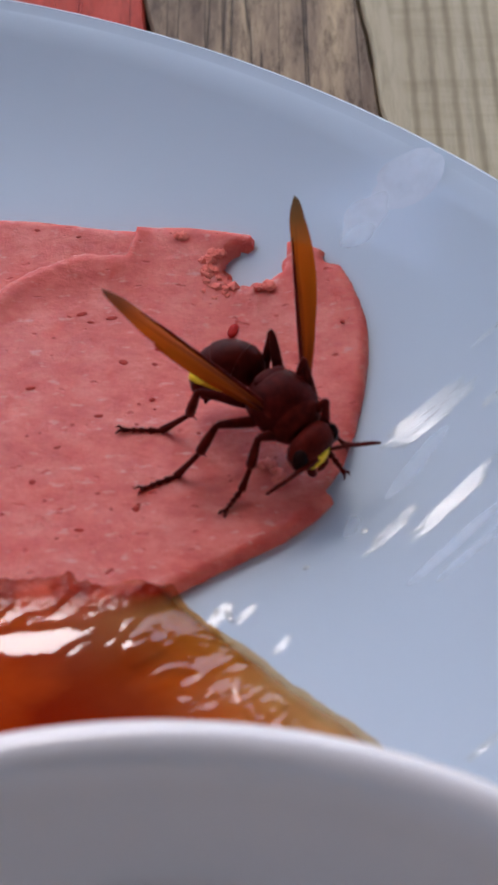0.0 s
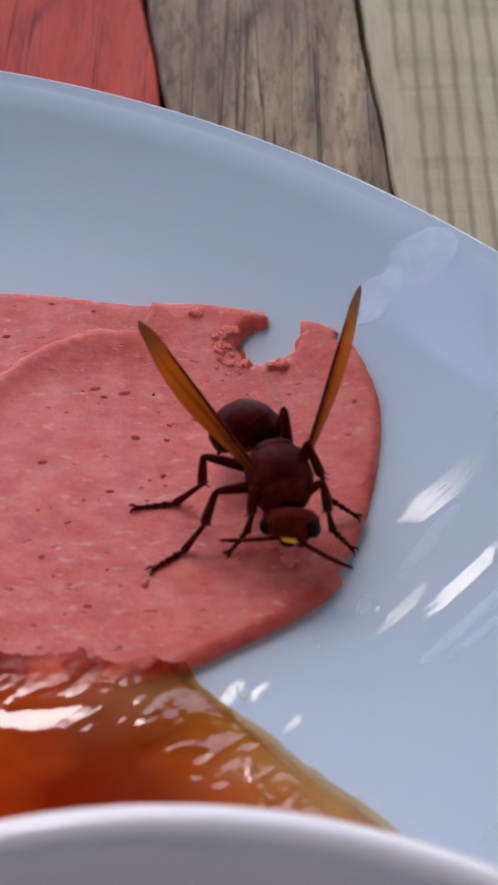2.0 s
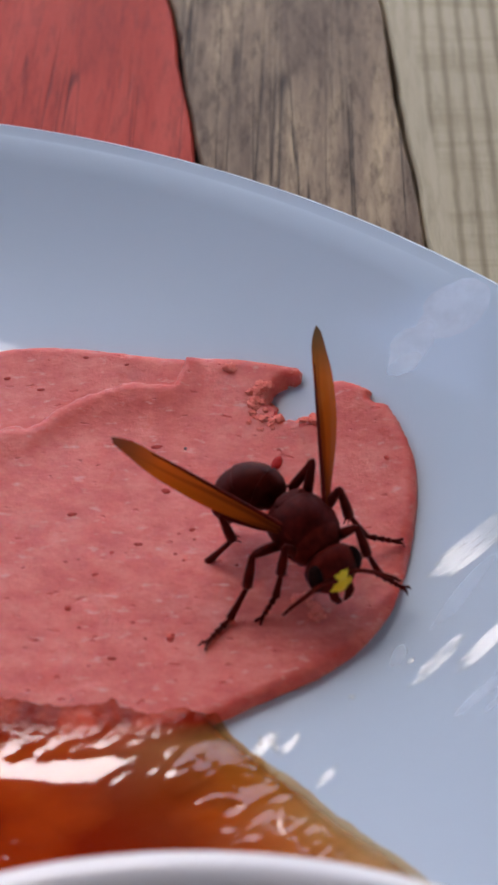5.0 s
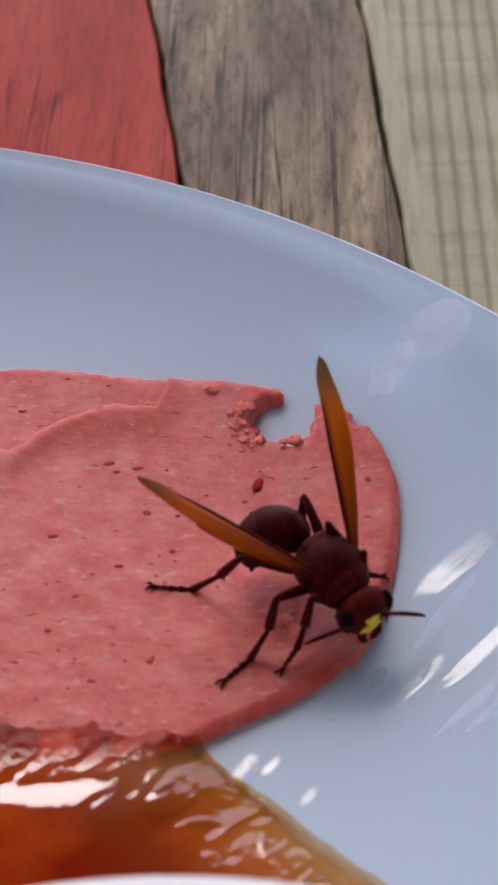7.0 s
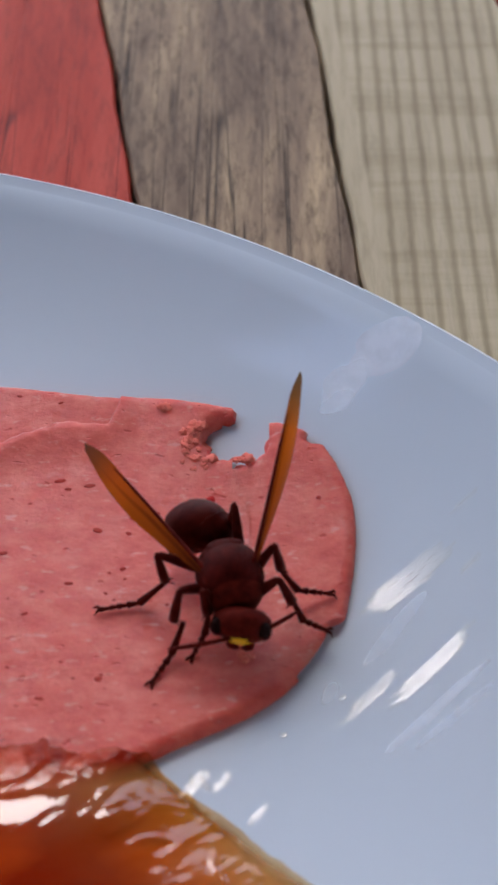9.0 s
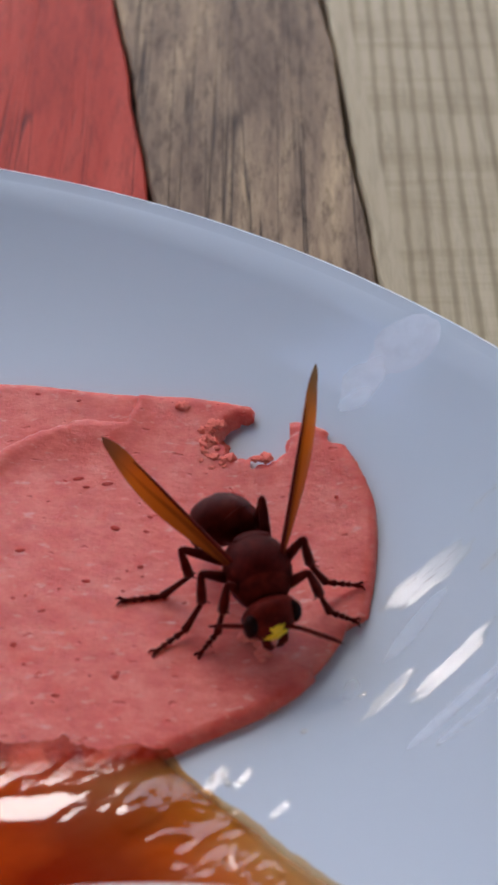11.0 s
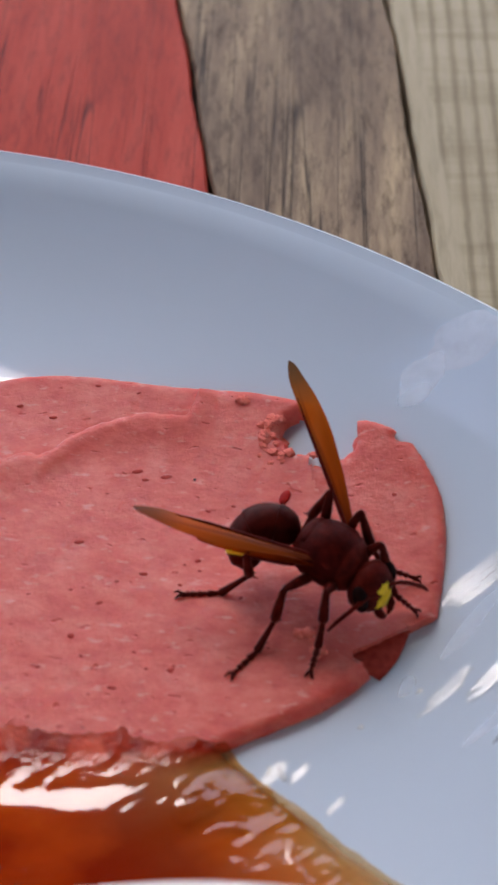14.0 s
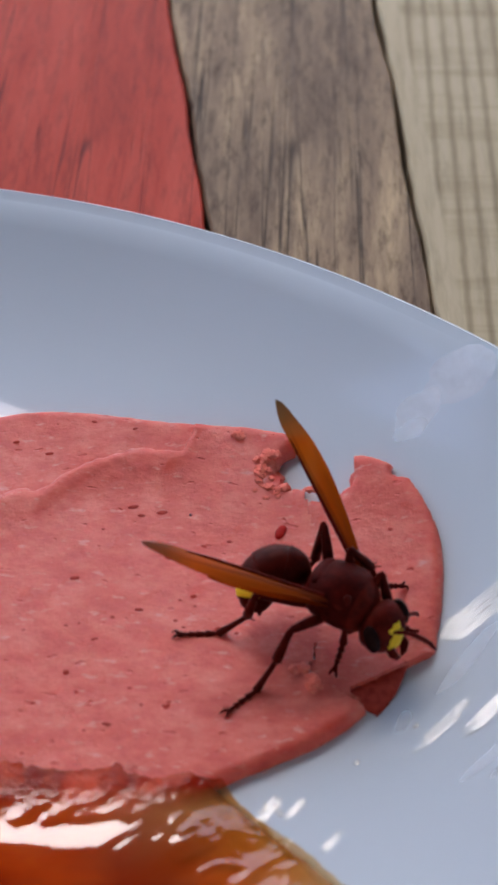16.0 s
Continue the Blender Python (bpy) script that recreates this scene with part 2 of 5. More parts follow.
GREY_WOOD = plank_paint("weathered_grey_brown_wood", [(0.32, (0.10, 0.060, 0.037)), (0.44, (0.21, 0.138, 0.083)), (0.55, (0.32, 0.218, 0.128)), (0.67, (0.54, 0.385, 0.215))], 0.75, 0.007, length=0.14)
CREAM_WOOD = plank_paint("cream_sawn_wood", [(0.3, (0.44, 0.35, 0.21)), (0.6, (0.57, 0.475, 0.30)), (0.8, (0.66, 0.57, 0.38))], 0.25, 0.0, 0.004, 0.6)
GAP = plain("dark_gap", (0.05, 0.038, 0.03), 0.8)
TILE = plain("terrace_stone", (0.20, 0.16, 0.13), 0.7)
# tones of the unseen walls and roof, set for the light they bounce
WALL = plain("unseen_wall", (0.50, 0.40, 0.31), 0.8)
BOARD = plain("unseen_roof", (0.19, 0.17, 0.155), 0.7)


# ---- mesh helpers ----
def mesh_of(name, verts, faces, mat, smooth=True):
    me = bpy.data.meshes.new(name)
    me.from_pydata([tuple(v) for v in verts], [], faces)
    me.materials.append(mat)
    if smooth:
        me.polygons.foreach_set("use_smooth", [True] * len(me.polygons))
    me.update()
    if smooth:
        me.set_sharp_from_angle(angle=radians(55))
    return me


def under(ob, parent):
    ob.parent = parent
    return ob


def loft(name, rings, mat, parent=None, n=28, label="", power=1.0):
    """Closed rings (x, z, half width, half height[, sharpness]) along x, in millimetres."""
    verts, faces = [], []
    for x, z, ry, rz in rings:
        for k in range(n):
            a = 2 * math.pi * k / n
            c, s = math.cos(a), math.sin(a)
            verts.append((x * MM, ry * MM * math.copysign(abs(c) ** power, c), (z + rz * math.copysign(abs(s) ** power, s)) * MM))
    for i in range(len(rings) - 1):
        for k in range(n):
            a, b = i * n + k, i * n + (k + 1) % n
            faces.append((a, b, b + n, a + n))
    faces.append(tuple(range(n))[::-1])
    faces.append(tuple(range((len(rings) - 1) * n, len(rings) * n)))
    ob = new(name, mesh_of(name, verts, faces, mat))
    if parent:
        under(ob, parent)
    if label:
        ob["label"] = label
    return ob


def egg(name, centre, radii, mat, parent, label="", turn=(0, 0, 0), seg=18):
    """An ellipsoid in millimetres, its shape turned by degrees."""
    bm = bmesh.new()
    bmesh.ops.create_uvsphere(bm, u_segments=seg, v_segments=max(8, seg * 2 // 3), radius=1.0)
    m = pose(*[c * MM for c in centre], *turn) @ Matrix.Diagonal((radii[0] * MM, radii[1] * MM, radii[2] * MM, 1))
    bm.transform(m)
    me = bpy.data.meshes.new(name)
    bm.to_mesh(me)
    bm.free()
    me.materials.append(mat)
    me.polygons.foreach_set("use_smooth", [True] * len(me.polygons))
    ob = under(new(name, me), parent)
    if label:
        ob["label"] = label
    return ob


def tube(verts, faces, path, radii, n=10):
    """Adds a tapered tube along points (millimetres) to vertex and face lists."""
    base = len(verts)
    path = [Vector(p) for p in path]
    for i, p in enumerate(path):
        d = (path[min(i + 1, len(path) - 1)] - path[max(i - 1, 0)]).normalized()
        side = d.cross(Vector((0, 0.13, 1))).normalized()
        top = side.cross(d)
        for k in range(n):
            a = 2 * math.pi * k / n
            verts.append(tuple((p + radii[i] * (math.cos(a) * side + math.sin(a) * top)) * MM))
    for i in range(len(path) - 1):
        for k in range(n):
            a, b = base + i * n + k, base + i * n + (k + 1) % n
            faces.append((a, b, b + n, a + n))
    faces.append(tuple(base + k for k in range(n))[::-1])
    faces.append(tuple(base + (len(path) - 1) * n + k for k in range(n)))


def tubes(name, list_of, mat, parent, label=""):
    verts, faces = [], []
    for path, radii in list_of:
        tube(verts, faces, path, radii)
    ob = under(new(name, mesh_of(name, verts, faces, mat)), parent)
    if label:
        ob["label"] = label
    return ob


def spin(name, profile, mat, n=160):
    """A solid of revolution from a closed profile of (radius, height) in metres."""
    verts, faces, k = [], [], len(profile)
    for i in range(n):
        a = 2 * math.pi * i / n
        for r, z in profile:
            verts.append((r * math.cos(a), r * math.sin(a), z))
    for i in range(n):
        for j in range(k - 1):
            a, b = i * k + j, ((i + 1) % n) * k + j
            faces.append((a, b, b + 1, a + 1))
    return mesh_of(name, verts, faces, mat)


# ---- setting ----
ground = new("ground", mesh_of("ground", [(-60, -60, -0.76), (60, -60, -0.76), (60, 60, -0.76), (-60, 60, -0.76)], [(0, 1, 2, 3)], TILE, False))
tagged(ground, "grey terrace floor below the table", "floor", kind="structure")

# unseen wall behind, side walls and a gapped board roof, added to shape the light; the other sides are open to the sky
def slab(name, x0, x1, y0, y1, z0, z1, mat, label, category):
    verts = [(x, y, z) for z in (z0, z1) for x, y in ((x0, y0), (x1, y0), (x1, y1), (x0, y1))]
    faces = [(3, 2, 1, 0), (4, 5, 6, 7), (0, 1, 5, 4), (1, 2, 6, 5), (2, 3, 7, 6), (3, 0, 4, 7)]
    return tagged(new(name, mesh_of(name, verts, faces, mat, False)), label, category, kind="structure")


slab("wall_south", -2.2, 2.2, -2.1, -1.9, -0.76, 0.60, WALL, "unseen low ochre wall added to shape the light from behind", "wall")
slab("wall_west", -2.2, -2.0, -1.9, 0.2, -0.76, 1.62, WALL, "unseen ochre side wall added to block light", "wall")
slab("wall_east", 2.0, 2.2, -1.9, 0.2, -0.76, 1.62, WALL, "unseen ochre side wall added to block light", "wall")

# gap placed so that its reflection glows on the plate: from (x, y) to (x, y), width, bow to the side
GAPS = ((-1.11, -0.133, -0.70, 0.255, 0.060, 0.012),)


def light_roof():
    """An unseen board roof added to block light, with a bay of thin sheet, which has the gaps."""
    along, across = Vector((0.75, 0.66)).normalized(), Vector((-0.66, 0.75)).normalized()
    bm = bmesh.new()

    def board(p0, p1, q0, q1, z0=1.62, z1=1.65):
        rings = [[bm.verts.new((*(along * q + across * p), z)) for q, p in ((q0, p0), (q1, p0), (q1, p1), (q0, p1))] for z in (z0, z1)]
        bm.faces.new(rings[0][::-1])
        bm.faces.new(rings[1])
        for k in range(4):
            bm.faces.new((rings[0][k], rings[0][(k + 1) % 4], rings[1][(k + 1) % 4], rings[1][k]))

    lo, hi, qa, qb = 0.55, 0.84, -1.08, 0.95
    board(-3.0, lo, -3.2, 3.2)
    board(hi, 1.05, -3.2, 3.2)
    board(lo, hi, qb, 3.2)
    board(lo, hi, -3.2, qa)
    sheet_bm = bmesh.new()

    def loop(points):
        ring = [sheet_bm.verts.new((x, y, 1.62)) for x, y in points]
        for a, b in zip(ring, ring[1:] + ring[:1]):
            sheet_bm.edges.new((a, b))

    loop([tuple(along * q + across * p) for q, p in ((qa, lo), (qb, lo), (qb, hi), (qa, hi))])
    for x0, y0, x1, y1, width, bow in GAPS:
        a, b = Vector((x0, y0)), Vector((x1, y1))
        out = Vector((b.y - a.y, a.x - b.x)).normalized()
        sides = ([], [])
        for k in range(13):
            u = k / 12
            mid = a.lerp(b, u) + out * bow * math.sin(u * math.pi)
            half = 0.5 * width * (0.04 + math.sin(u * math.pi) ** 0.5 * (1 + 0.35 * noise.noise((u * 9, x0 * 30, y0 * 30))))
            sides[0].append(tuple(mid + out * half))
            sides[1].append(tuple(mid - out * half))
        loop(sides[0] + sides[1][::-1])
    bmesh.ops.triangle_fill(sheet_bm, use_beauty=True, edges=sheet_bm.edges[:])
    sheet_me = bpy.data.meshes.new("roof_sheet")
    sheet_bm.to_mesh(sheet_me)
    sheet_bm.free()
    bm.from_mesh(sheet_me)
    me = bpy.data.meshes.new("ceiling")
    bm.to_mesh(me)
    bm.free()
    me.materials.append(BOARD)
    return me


tagged(new("ceiling", light_roof()), "unseen board roof with a gap, added to shape the light", "roof", kind="structure")

# ---- the table ----
table = tagged(new("table"), "table top of red, grey-brown and cream wooden planks", "table")
table.location = (0, 0, 0)
Y0, Y1 = -0.45, 0.55


def plank_edge(k):
    """Where the joint k crosses y = 0.12, and its lean."""
    return (-0.0203 + 0.0378 * k, -0.155 if k <= 0 else -0.078)


def plank(k, mat, label):
    (a, la), (b, lb) = plank_edge(k), plank_edge(k + 1)
    rng = random.Random(40 + k)
    gap, steps = 0.00032, 420
    left, right = [], []
    for i in range(steps + 1):
        y = Y0 + (Y1 - Y0) * i / steps
        left.append((a + la * (y - 0.12) + gap + 0.0008 * noise.noise((y * 40, k, 0.3)) + 0.0004 * noise.noise((y * 190, k, 2.3)), y))
        right.append((b + lb * (y - 0.12) - gap + 0.0008 * noise.noise((y * 40, k + 7, 0.9)) + 0.0004 * noise.noise((y * 190, k, 5.9)), y))
    cx = (a + b) / 2
    verts, faces = [], []
    for (lx, y), (rx, _) in zip(left, right):
        for x, z in ((lx, -0.006), (lx, -0.0008), (lx + 0.0005, 0.0), (rx - 0.0005, 0.0), (rx, -0.0008), (rx, -0.006)):
            verts.append((x - cx, y - 0.12, z))
    for i in range(steps):
        for j in range(5):
            p = i * 6 + j
            faces.append((p, p + 1, p + 7, p + 6))
    faces.append((5, 4, 3, 2, 1, 0))
    faces.append(tuple(steps * 6 + j for j in range(6)))
    ob = under(new("plank", mesh_of("plank", verts, faces, mat, False)), table)
    ob.location = (cx, 0.12, 0)
    ob["label"] = label


PLANKS = {0: (GREY_WOOD, "weathered grey-brown plank"), 1: (CREAM_WOOD, "cream sawn plank"), 2: (RED_WOOD, "red painted plank")}
for k in range(-11, 13):
    plank(k, *PLANKS[k % 3])
bm = bmesh.new()
bmesh.ops.create_cube(bm, size=1.0, matrix=Matrix.Translation((0, 0.05, -0.0195)) @ Matrix.Diagonal((1.04, 1.02, 0.026, 1)))
me = bpy.data.meshes.new("board")
bm.to_mesh(me)
bm.free()
me.materials.append(GAP)
under(new("board", me), table)
for sx in (-0.47, 0.47):
    for sy in (-0.4, 0.5):
        bm = bmesh.new()
        bmesh.ops.create_cube(bm, size=1.0, matrix=Matrix.Translation((sx, sy, -0.396)) @ Matrix.Diagonal((0.05, 0.05, 0.728, 1)))
        bmesh.ops.bevel(bm, geom=bm.edges[:], offset=0.004, segments=2, affect="EDGES")
        me = bpy.data.meshes.new("leg")
        bm.to_mesh(me)
        bm.free()
        me.materials.append(GREY_WOOD)
        under(new("leg", me), table)

# ---- the plate ----
PLATE = Vector((-0.082, -0.0865))
PLATE_R, WELL = 0.1710, 0.0055


def plate_top(x, y):
    r = math.hypot(x - PLATE.x, y - PLATE.y)
    return WELL + 0.0145 * max(0.0, (r - 0.120) / 0.048) ** 2.5


profile = [(0.0, WELL)]
for i in range(1, 41):
    r = 0.118 * i / 40
    profile.append((r, WELL))
for i in range(1, 81):
    r = 0.118 + (0.164 - 0.118) * i / 80
    profile.append((r, WELL + 0.0145 * max(0.0, (r - 0.120) / 0.048) ** 2.5))
# the rim flattens out towards its edge
base_z = profile[-1][1]
for i in range(1, 25):
    d = 0.0042 * i / 24
    profile.append((0.164 + d, base_z + 0.663 * d - 0.5 * (0.663 - 0.2) / 0.0045 * d * d))
top_z = profile[-1][1]
for a in range(70, -100, -20):
    profile.append((PLATE_R - 0.0022 + 0.0022 * math.cos(radians(a)), top_z - 0.0013 + 0.0021 * math.sin(radians(a))))
for i in range(20, -1, -1):
    r = 0.105 + (PLATE_R - 0.006 - 0.105) * i / 20
    profile.append((r, 0.0016 + 0.0145 * max(0.0, (r - 0.117) / 0.048) ** 2.3))
profile += [(0.098, 0.0002), (0.092, 0.0002), (0.088, 0.0022), (0.0, 0.0022)]
plate = new("plate", spin("plate", profile, PORCELAIN, 420))
plate.location = (PLATE.x, PLATE.y, 0)
tagged(plate, "large glossy white porcelain plate on the plank table", "plate")

# ---- the bowl in front ----
BOWL_R, BOWL_H = 0.073, 0.035
bowl_profile = [(0.0, 0.0045)]
for i in range(1, 25):
    u = i / 24
    bowl_profile.append((0.006 + (BOWL_R - 0.0055 - 0.006) * math.sin(u * math.pi / 2) ** 0.9, 0.0045 + (BOWL_H - 0.0045 - 0.0036) * u ** 2.2))
for a in range(170, -20, -20):
    bowl_profile.append((BOWL_R - 0.0026 + 0.0026 * math.cos(radians(a)), BOWL_H - 0.0026 + 0.0026 * math.sin(radians(a))))
for i in range(24, -1, -1):
    u = i / 24
    bowl_profile.append((0.034 + (BOWL_R - 0.034) * math.sin(u * math.pi / 2) ** 0.9, 0.001 + (BOWL_H - 0.006) * u ** 2.1))
bowl_profile += [(0.032, 0.0), (0.029, 0.0), (0.027, 0.0015), (0.0, 0.0015)]
bowl = new("bowl", spin("bowl", bowl_profile, BOWL_WHITE, 160))
bowl.location = (-0.008, -0.128, WELL + 0.0002)
tagged(bowl, "small white porcelain bowl standing on the plate", "bowl")

# ---- the slice of sausage ----
SLICE = Vector((-0.022, 0.0085))
OUTLINE = [37.84, -4.5, 0.1, 5.25, 0.37, 0.34, 1.39, -0.15, 0.46, -0.74, -0.18, -0.11, 0.14, -0.38, -0.1]
CUT = [Vector((3.8, -4.5)), Vector((16.0, 3.4)), Vector((10.6, -8.8)), Vector((3.0, -3.4))]
THICK = 0.0018


def slice_radius(a):
    r = OUTLINE[0]
    for k in range(1, 8):
        r += OUTLINE[2 * k - 1] * math.cos(k * a) + OUTLINE[2 * k] * math.sin(k * a)
    return r + 0.9 * math.exp(-((a - 0.63) / 0.13) ** 2) + 0.5 * math.exp(-((a - 1.6) / 0.7) ** 2) + 1.3 * math.exp(-((a - 1.12) / 0.24) ** 2) - 0.2 * math.exp(-((a + 0.52) / 0.12) ** 2) - 0.6 * math.exp(-((a + 0.95) / 0.45) ** 2)


def inside_cut(x, y):
    """How far inside the wedge a point (millimetres) is; negative outside."""
    best = 1e9
    for p, q in ((CUT[0], CUT[2]), (CUT[1], CUT[3])):
        d = (q - p).normalized()
        best = min(best, d.x * (y - p.y) - d.y * (x - p.x))
    return best + 0.25 * noise.noise((x * 0.9, y * 0.9, 3.0))


def inside_slice(x, y):
    """Distance to the rim of the slice (millimetres), bites taken out; positive inside."""
    dx, dy = x - SLICE.x * 1000, y - SLICE.y * 1000
    f = slice_radius(math.atan2(dy, dx)) - math.hypot(dx, dy)
    f += 0.12 * noise.noise((x * 0.5, y * 0.5, 1.0))
    rough = 0.7 * noise.noise((x * 0.9, y * 0.9, 5.0)) + 0.35 * noise.noise((x * 2.6, y * 2.6, 8.0))
    for bx, by, br in ((-0.4, 30.5, 3.0), (1.6, 30.9, 2.9), (2.7, 34.0, 1.7), (3.5, 36.6, 3.3), (11.7, 31.0, 1.45), (12.7, 31.3, 1.3)):
        f = min(f, math.hypot(x - bx, y - by) - br + rough * min(1.0, br / 2.5))
    return f


def sheet(name, inside, box, step, mat, lift, keep=lambda x, y: True, thin=0.0, rim=None):
    """A solid sheet of meat on the plate where inside() is positive (millimetres)."""
    x0, x1, y0, y1 = box
    nx, ny = int((x1 - x0) / step) + 1, int((y1 - y0) / step) + 1
    f = [[inside(x0 + i * step, y0 + j * step) for i in range(nx)] for j in range(ny)]
    cells = [(i, j) for j in range(ny - 1) for i in range(nx - 1) if (f[j][i] > 0) + (f[j][i + 1] > 0) + (f[j + 1][i] > 0) + (f[j + 1][i + 1] > 0) >= 1 and keep(x0 + (i + 0.5) * step, y0 + (j + 0.5) * step)]
    index, tops, bottoms = {}, [], []

    def corner(i, j):
        if (i, j) not in index:
            x, y = x0 + i * step, y0 + j * step
            h = 0.05
            if f[j][i] < 0:
                for _ in range(4):
                    v = inside(x, y)
                    gx, gy = (inside(x + h, y) - v) / h, (inside(x, y + h) - v) / h
                    g = max(gx * gx + gy * gy, 0.3)
                    sx, sy = -v * gx / g, -v * gy / g
                    big = max(1.0, math.hypot(sx, sy) / step)
                    x, y = x + sx / big, y + sy / big
            d = max(0.0, inside(x, y))
            edge = 1.7
            d = max(0.0, rim(x, y)) if rim else d
            drop = edge * (1 - math.sqrt(max(0.0, 1 - (1 - min(d, edge) / edge) ** 2))) * 0.9
            ground_z = plate_top(x * MM, y * MM) * 1000
            index[(i, j)] = len(tops)
            z = ground_z + lift(x, y, d)
            tops.append((x * MM, y * MM, (z + THICK * 1000 - (0.3 * drop if thin else drop)) * MM))
            foot = 0.1 + 0.2 * drop
            if d < 0.3 and not thin:
                # the cut edge slants in a little, and its foot rests on the plate
                gx, gy = inside(x + 0.6, y) - inside(x - 0.6, y), inside(x, y + 0.6) - inside(x, y - 0.6)
                g = max(math.hypot(gx, gy), 1e-6)
                x, y = x + 0.2 * gx / g, y + 0.2 * gy / g
                foot = 0.08 - lift(x, y, d)
            bottoms.append((x * MM, y * MM, (z + (THICK * 1000 - thin if thin else foot)) * MM))
        return index[(i, j)]

    quads = [(corner(i, j), corner(i + 1, j), corner(i + 1, j + 1), corner(i, j + 1)) for i, j in cells]
    n = len(tops)
    faces = list(quads) + [tuple(v + n for v in q[::-1]) for q in quads]
    sides = {}
    for q in quads:
        for a, b in zip(q, q[1:] + q[:1]):
            if (b, a) in sides:
                del sides[(b, a)]
            else:
                sides[(a, b)] = 1
    faces += [(b, a, a + n, b + n) for a, b in sides]
    return mesh_of(name, tops + bottoms, faces, mat)


def waves(x, y, d):
    """The small lift of the slice off the plate (millimetres): soft undulation and a crease along its rear."""
    z = 0.05 + 0.25 * (0.5 + 0.5 * noise.noise((x * 0.05, y * 0.05, 2.0))) + 0.05 * noise.noise((x * 0.5, y * 0.5, 4.0))
    return z


def crease_line(x, y):
    """How far behind the rear edge of the front slice (millimetres)."""
    return y - (33.0 + 0.16 * (x + 28) + 1.2 * noise.noise((x * 0.25, 0.4, 0.1)) - 5.0 / (1 + math.exp(0.7 * (x + 33)))) + 0.5 * noise.noise((x * 0.8, y * 0.8, 2.5))


def front_rise(x, y, d):
    """The front slice climbs over the one behind it."""
    z = waves(x, y, d)
    if x < -13:
        z += 1.1 * math.exp(-(min(0.0, crease_line(x, y)) / 5.0) ** 2) * min(1.0, (-13 - x) / 6)
    return z


def beyond_seam(x, y):
    """How far right of the line from the bite to the cut (millimetres)."""
    u = max(0.0, min(1.0, (y - 15) / 8))
    return x - ((2.2 + 0.05 * y) * (1 - u) + 0.6 * u + 0.3 * math.sin(y * 0.4))


def slice_body(x, y):
    f = min(inside_slice(x, y), -inside_cut(x, y))
    return min(f, -crease_line(x, y) + max(0.0, x + 17.0) * 3) if x < -10 else f


def slice_rim(x, y):
    """Like slice_body, with no regard to the hornet's cut."""
    f = inside_slice(x, y)
    return min(f, -crease_line(x, y) + max(0.0, x + 17.0) * 3) if x < -10 else f


def split_y(x):
    """The lower cut, and the line that carries it on across the seam."""
    return CUT[0].y + (CUT[2].y - CUT[0].y) / (CUT[2].x - CUT[0].x) * max(0.0, x - CUT[0].x)


slice_mesh = sheet("sausage_slice", slice_body, (-74, 20, -32, 47), 0.5, MEAT, front_rise, lambda x, y: y < split_y(x) + 0.2 or beyond_seam(x, y) < 0.3, rim=slice_rim)
lobe_mesh = sheet("loose_lobe", slice_body, (-3, 20, -7, 40), 0.5, MEAT, lambda x, y, d: waves(x, y, d) - 0.025, lambda x, y: y > split_y(x) + (-0.1 if x < CUT[0].x + 0.8 else 0.7) and beyond_seam(x, y) > (-3.6 if y < 28.8 else 0.0) and (x > 5.0 or y < 31.0), rim=slice_rim)
PIVOT = Vector((-0.030, 0.030, 0.0))
slice_mesh.transform(Matrix.Translation(-PIVOT))
sausage = new("sausage_slice", slice_mesh)
sausage.location = PIVOT
lobe_mesh.transform(Matrix.Translation(-PIVOT))
lobe = under(new("loose_lobe", lobe_mesh), sausage)
tagged(sausage, "pink sausage slice with a bitten edge on the plate", "sausage", "slices on the plate")
rear_mesh = sheet("sausage_slice", lambda x, y: min(inside_slice(x, y), crease_line(x, y) + 6.0, -14.5 - x), (-74, -13, 18, 47), 0.5, MEAT, lambda x, y, d: waves(x, y, d) - 0.1)
rear_mesh.transform(Matrix.Translation(-PIVOT))
rear = new("sausage_slice", rear_mesh)
rear.location = PIVOT
tagged(rear, "pink sausage slice mostly under another slice", "sausage", "slices on the plate")

def crumb_meat(name, low, high):
    m, tree, s = material(name)
    tree.links.new(ramp(tree, grain(tree, 900.0, 3.0), [(0.35, low), (0.65, high)]), s.inputs["Base Color"])
    s.inputs["Roughness"].default_value = 0.5
    s.inputs["Specular IOR Level"].default_value = 0.06
    relief(tree, s, grain(tree, 1500.0, 3.0), 0.0002, 0.4)
    return m


# the wedge that the hornet cuts free, hinged on its rear edge
flap_mesh = sheet("cut_flap", lambda x, y: min(inside_slice(x, y), inside_cut(x, y) + 0.1), (1, 18, -13, 5), 0.4, MEAT, lambda x, y, d: waves(x, y, d) - 0.01, thin=0.7, rim=slice_rim)
HINGE = Vector((CUT[0].x * MM, CUT[0].y * MM, WELL + 0.0012))
flap_mesh.transform(Matrix.Translation(-HINGE))
flap = under(new("cut_flap", flap_mesh), sausage)
flap["label"] = "thin wedge cut loose from the slice"


def bed_lift(x, y, d):
    """The dark bed added for the shade under the wedge: high at the rear cut, low towards the front lip."""
    u = max(0.0, min(1.0, inside_line(x, y) / 6.0))
    return waves(x, y, 9.0) - 0.7 - 0.8 * u + 0.12 * noise.noise((x * 1.6, y * 1.6, 5.0))


def inside_line(x, y):
    d = (CUT[3] - CUT[1]).normalized()
    return d.x * (y - CUT[1].y) - d.y * (x - CUT[1].x)


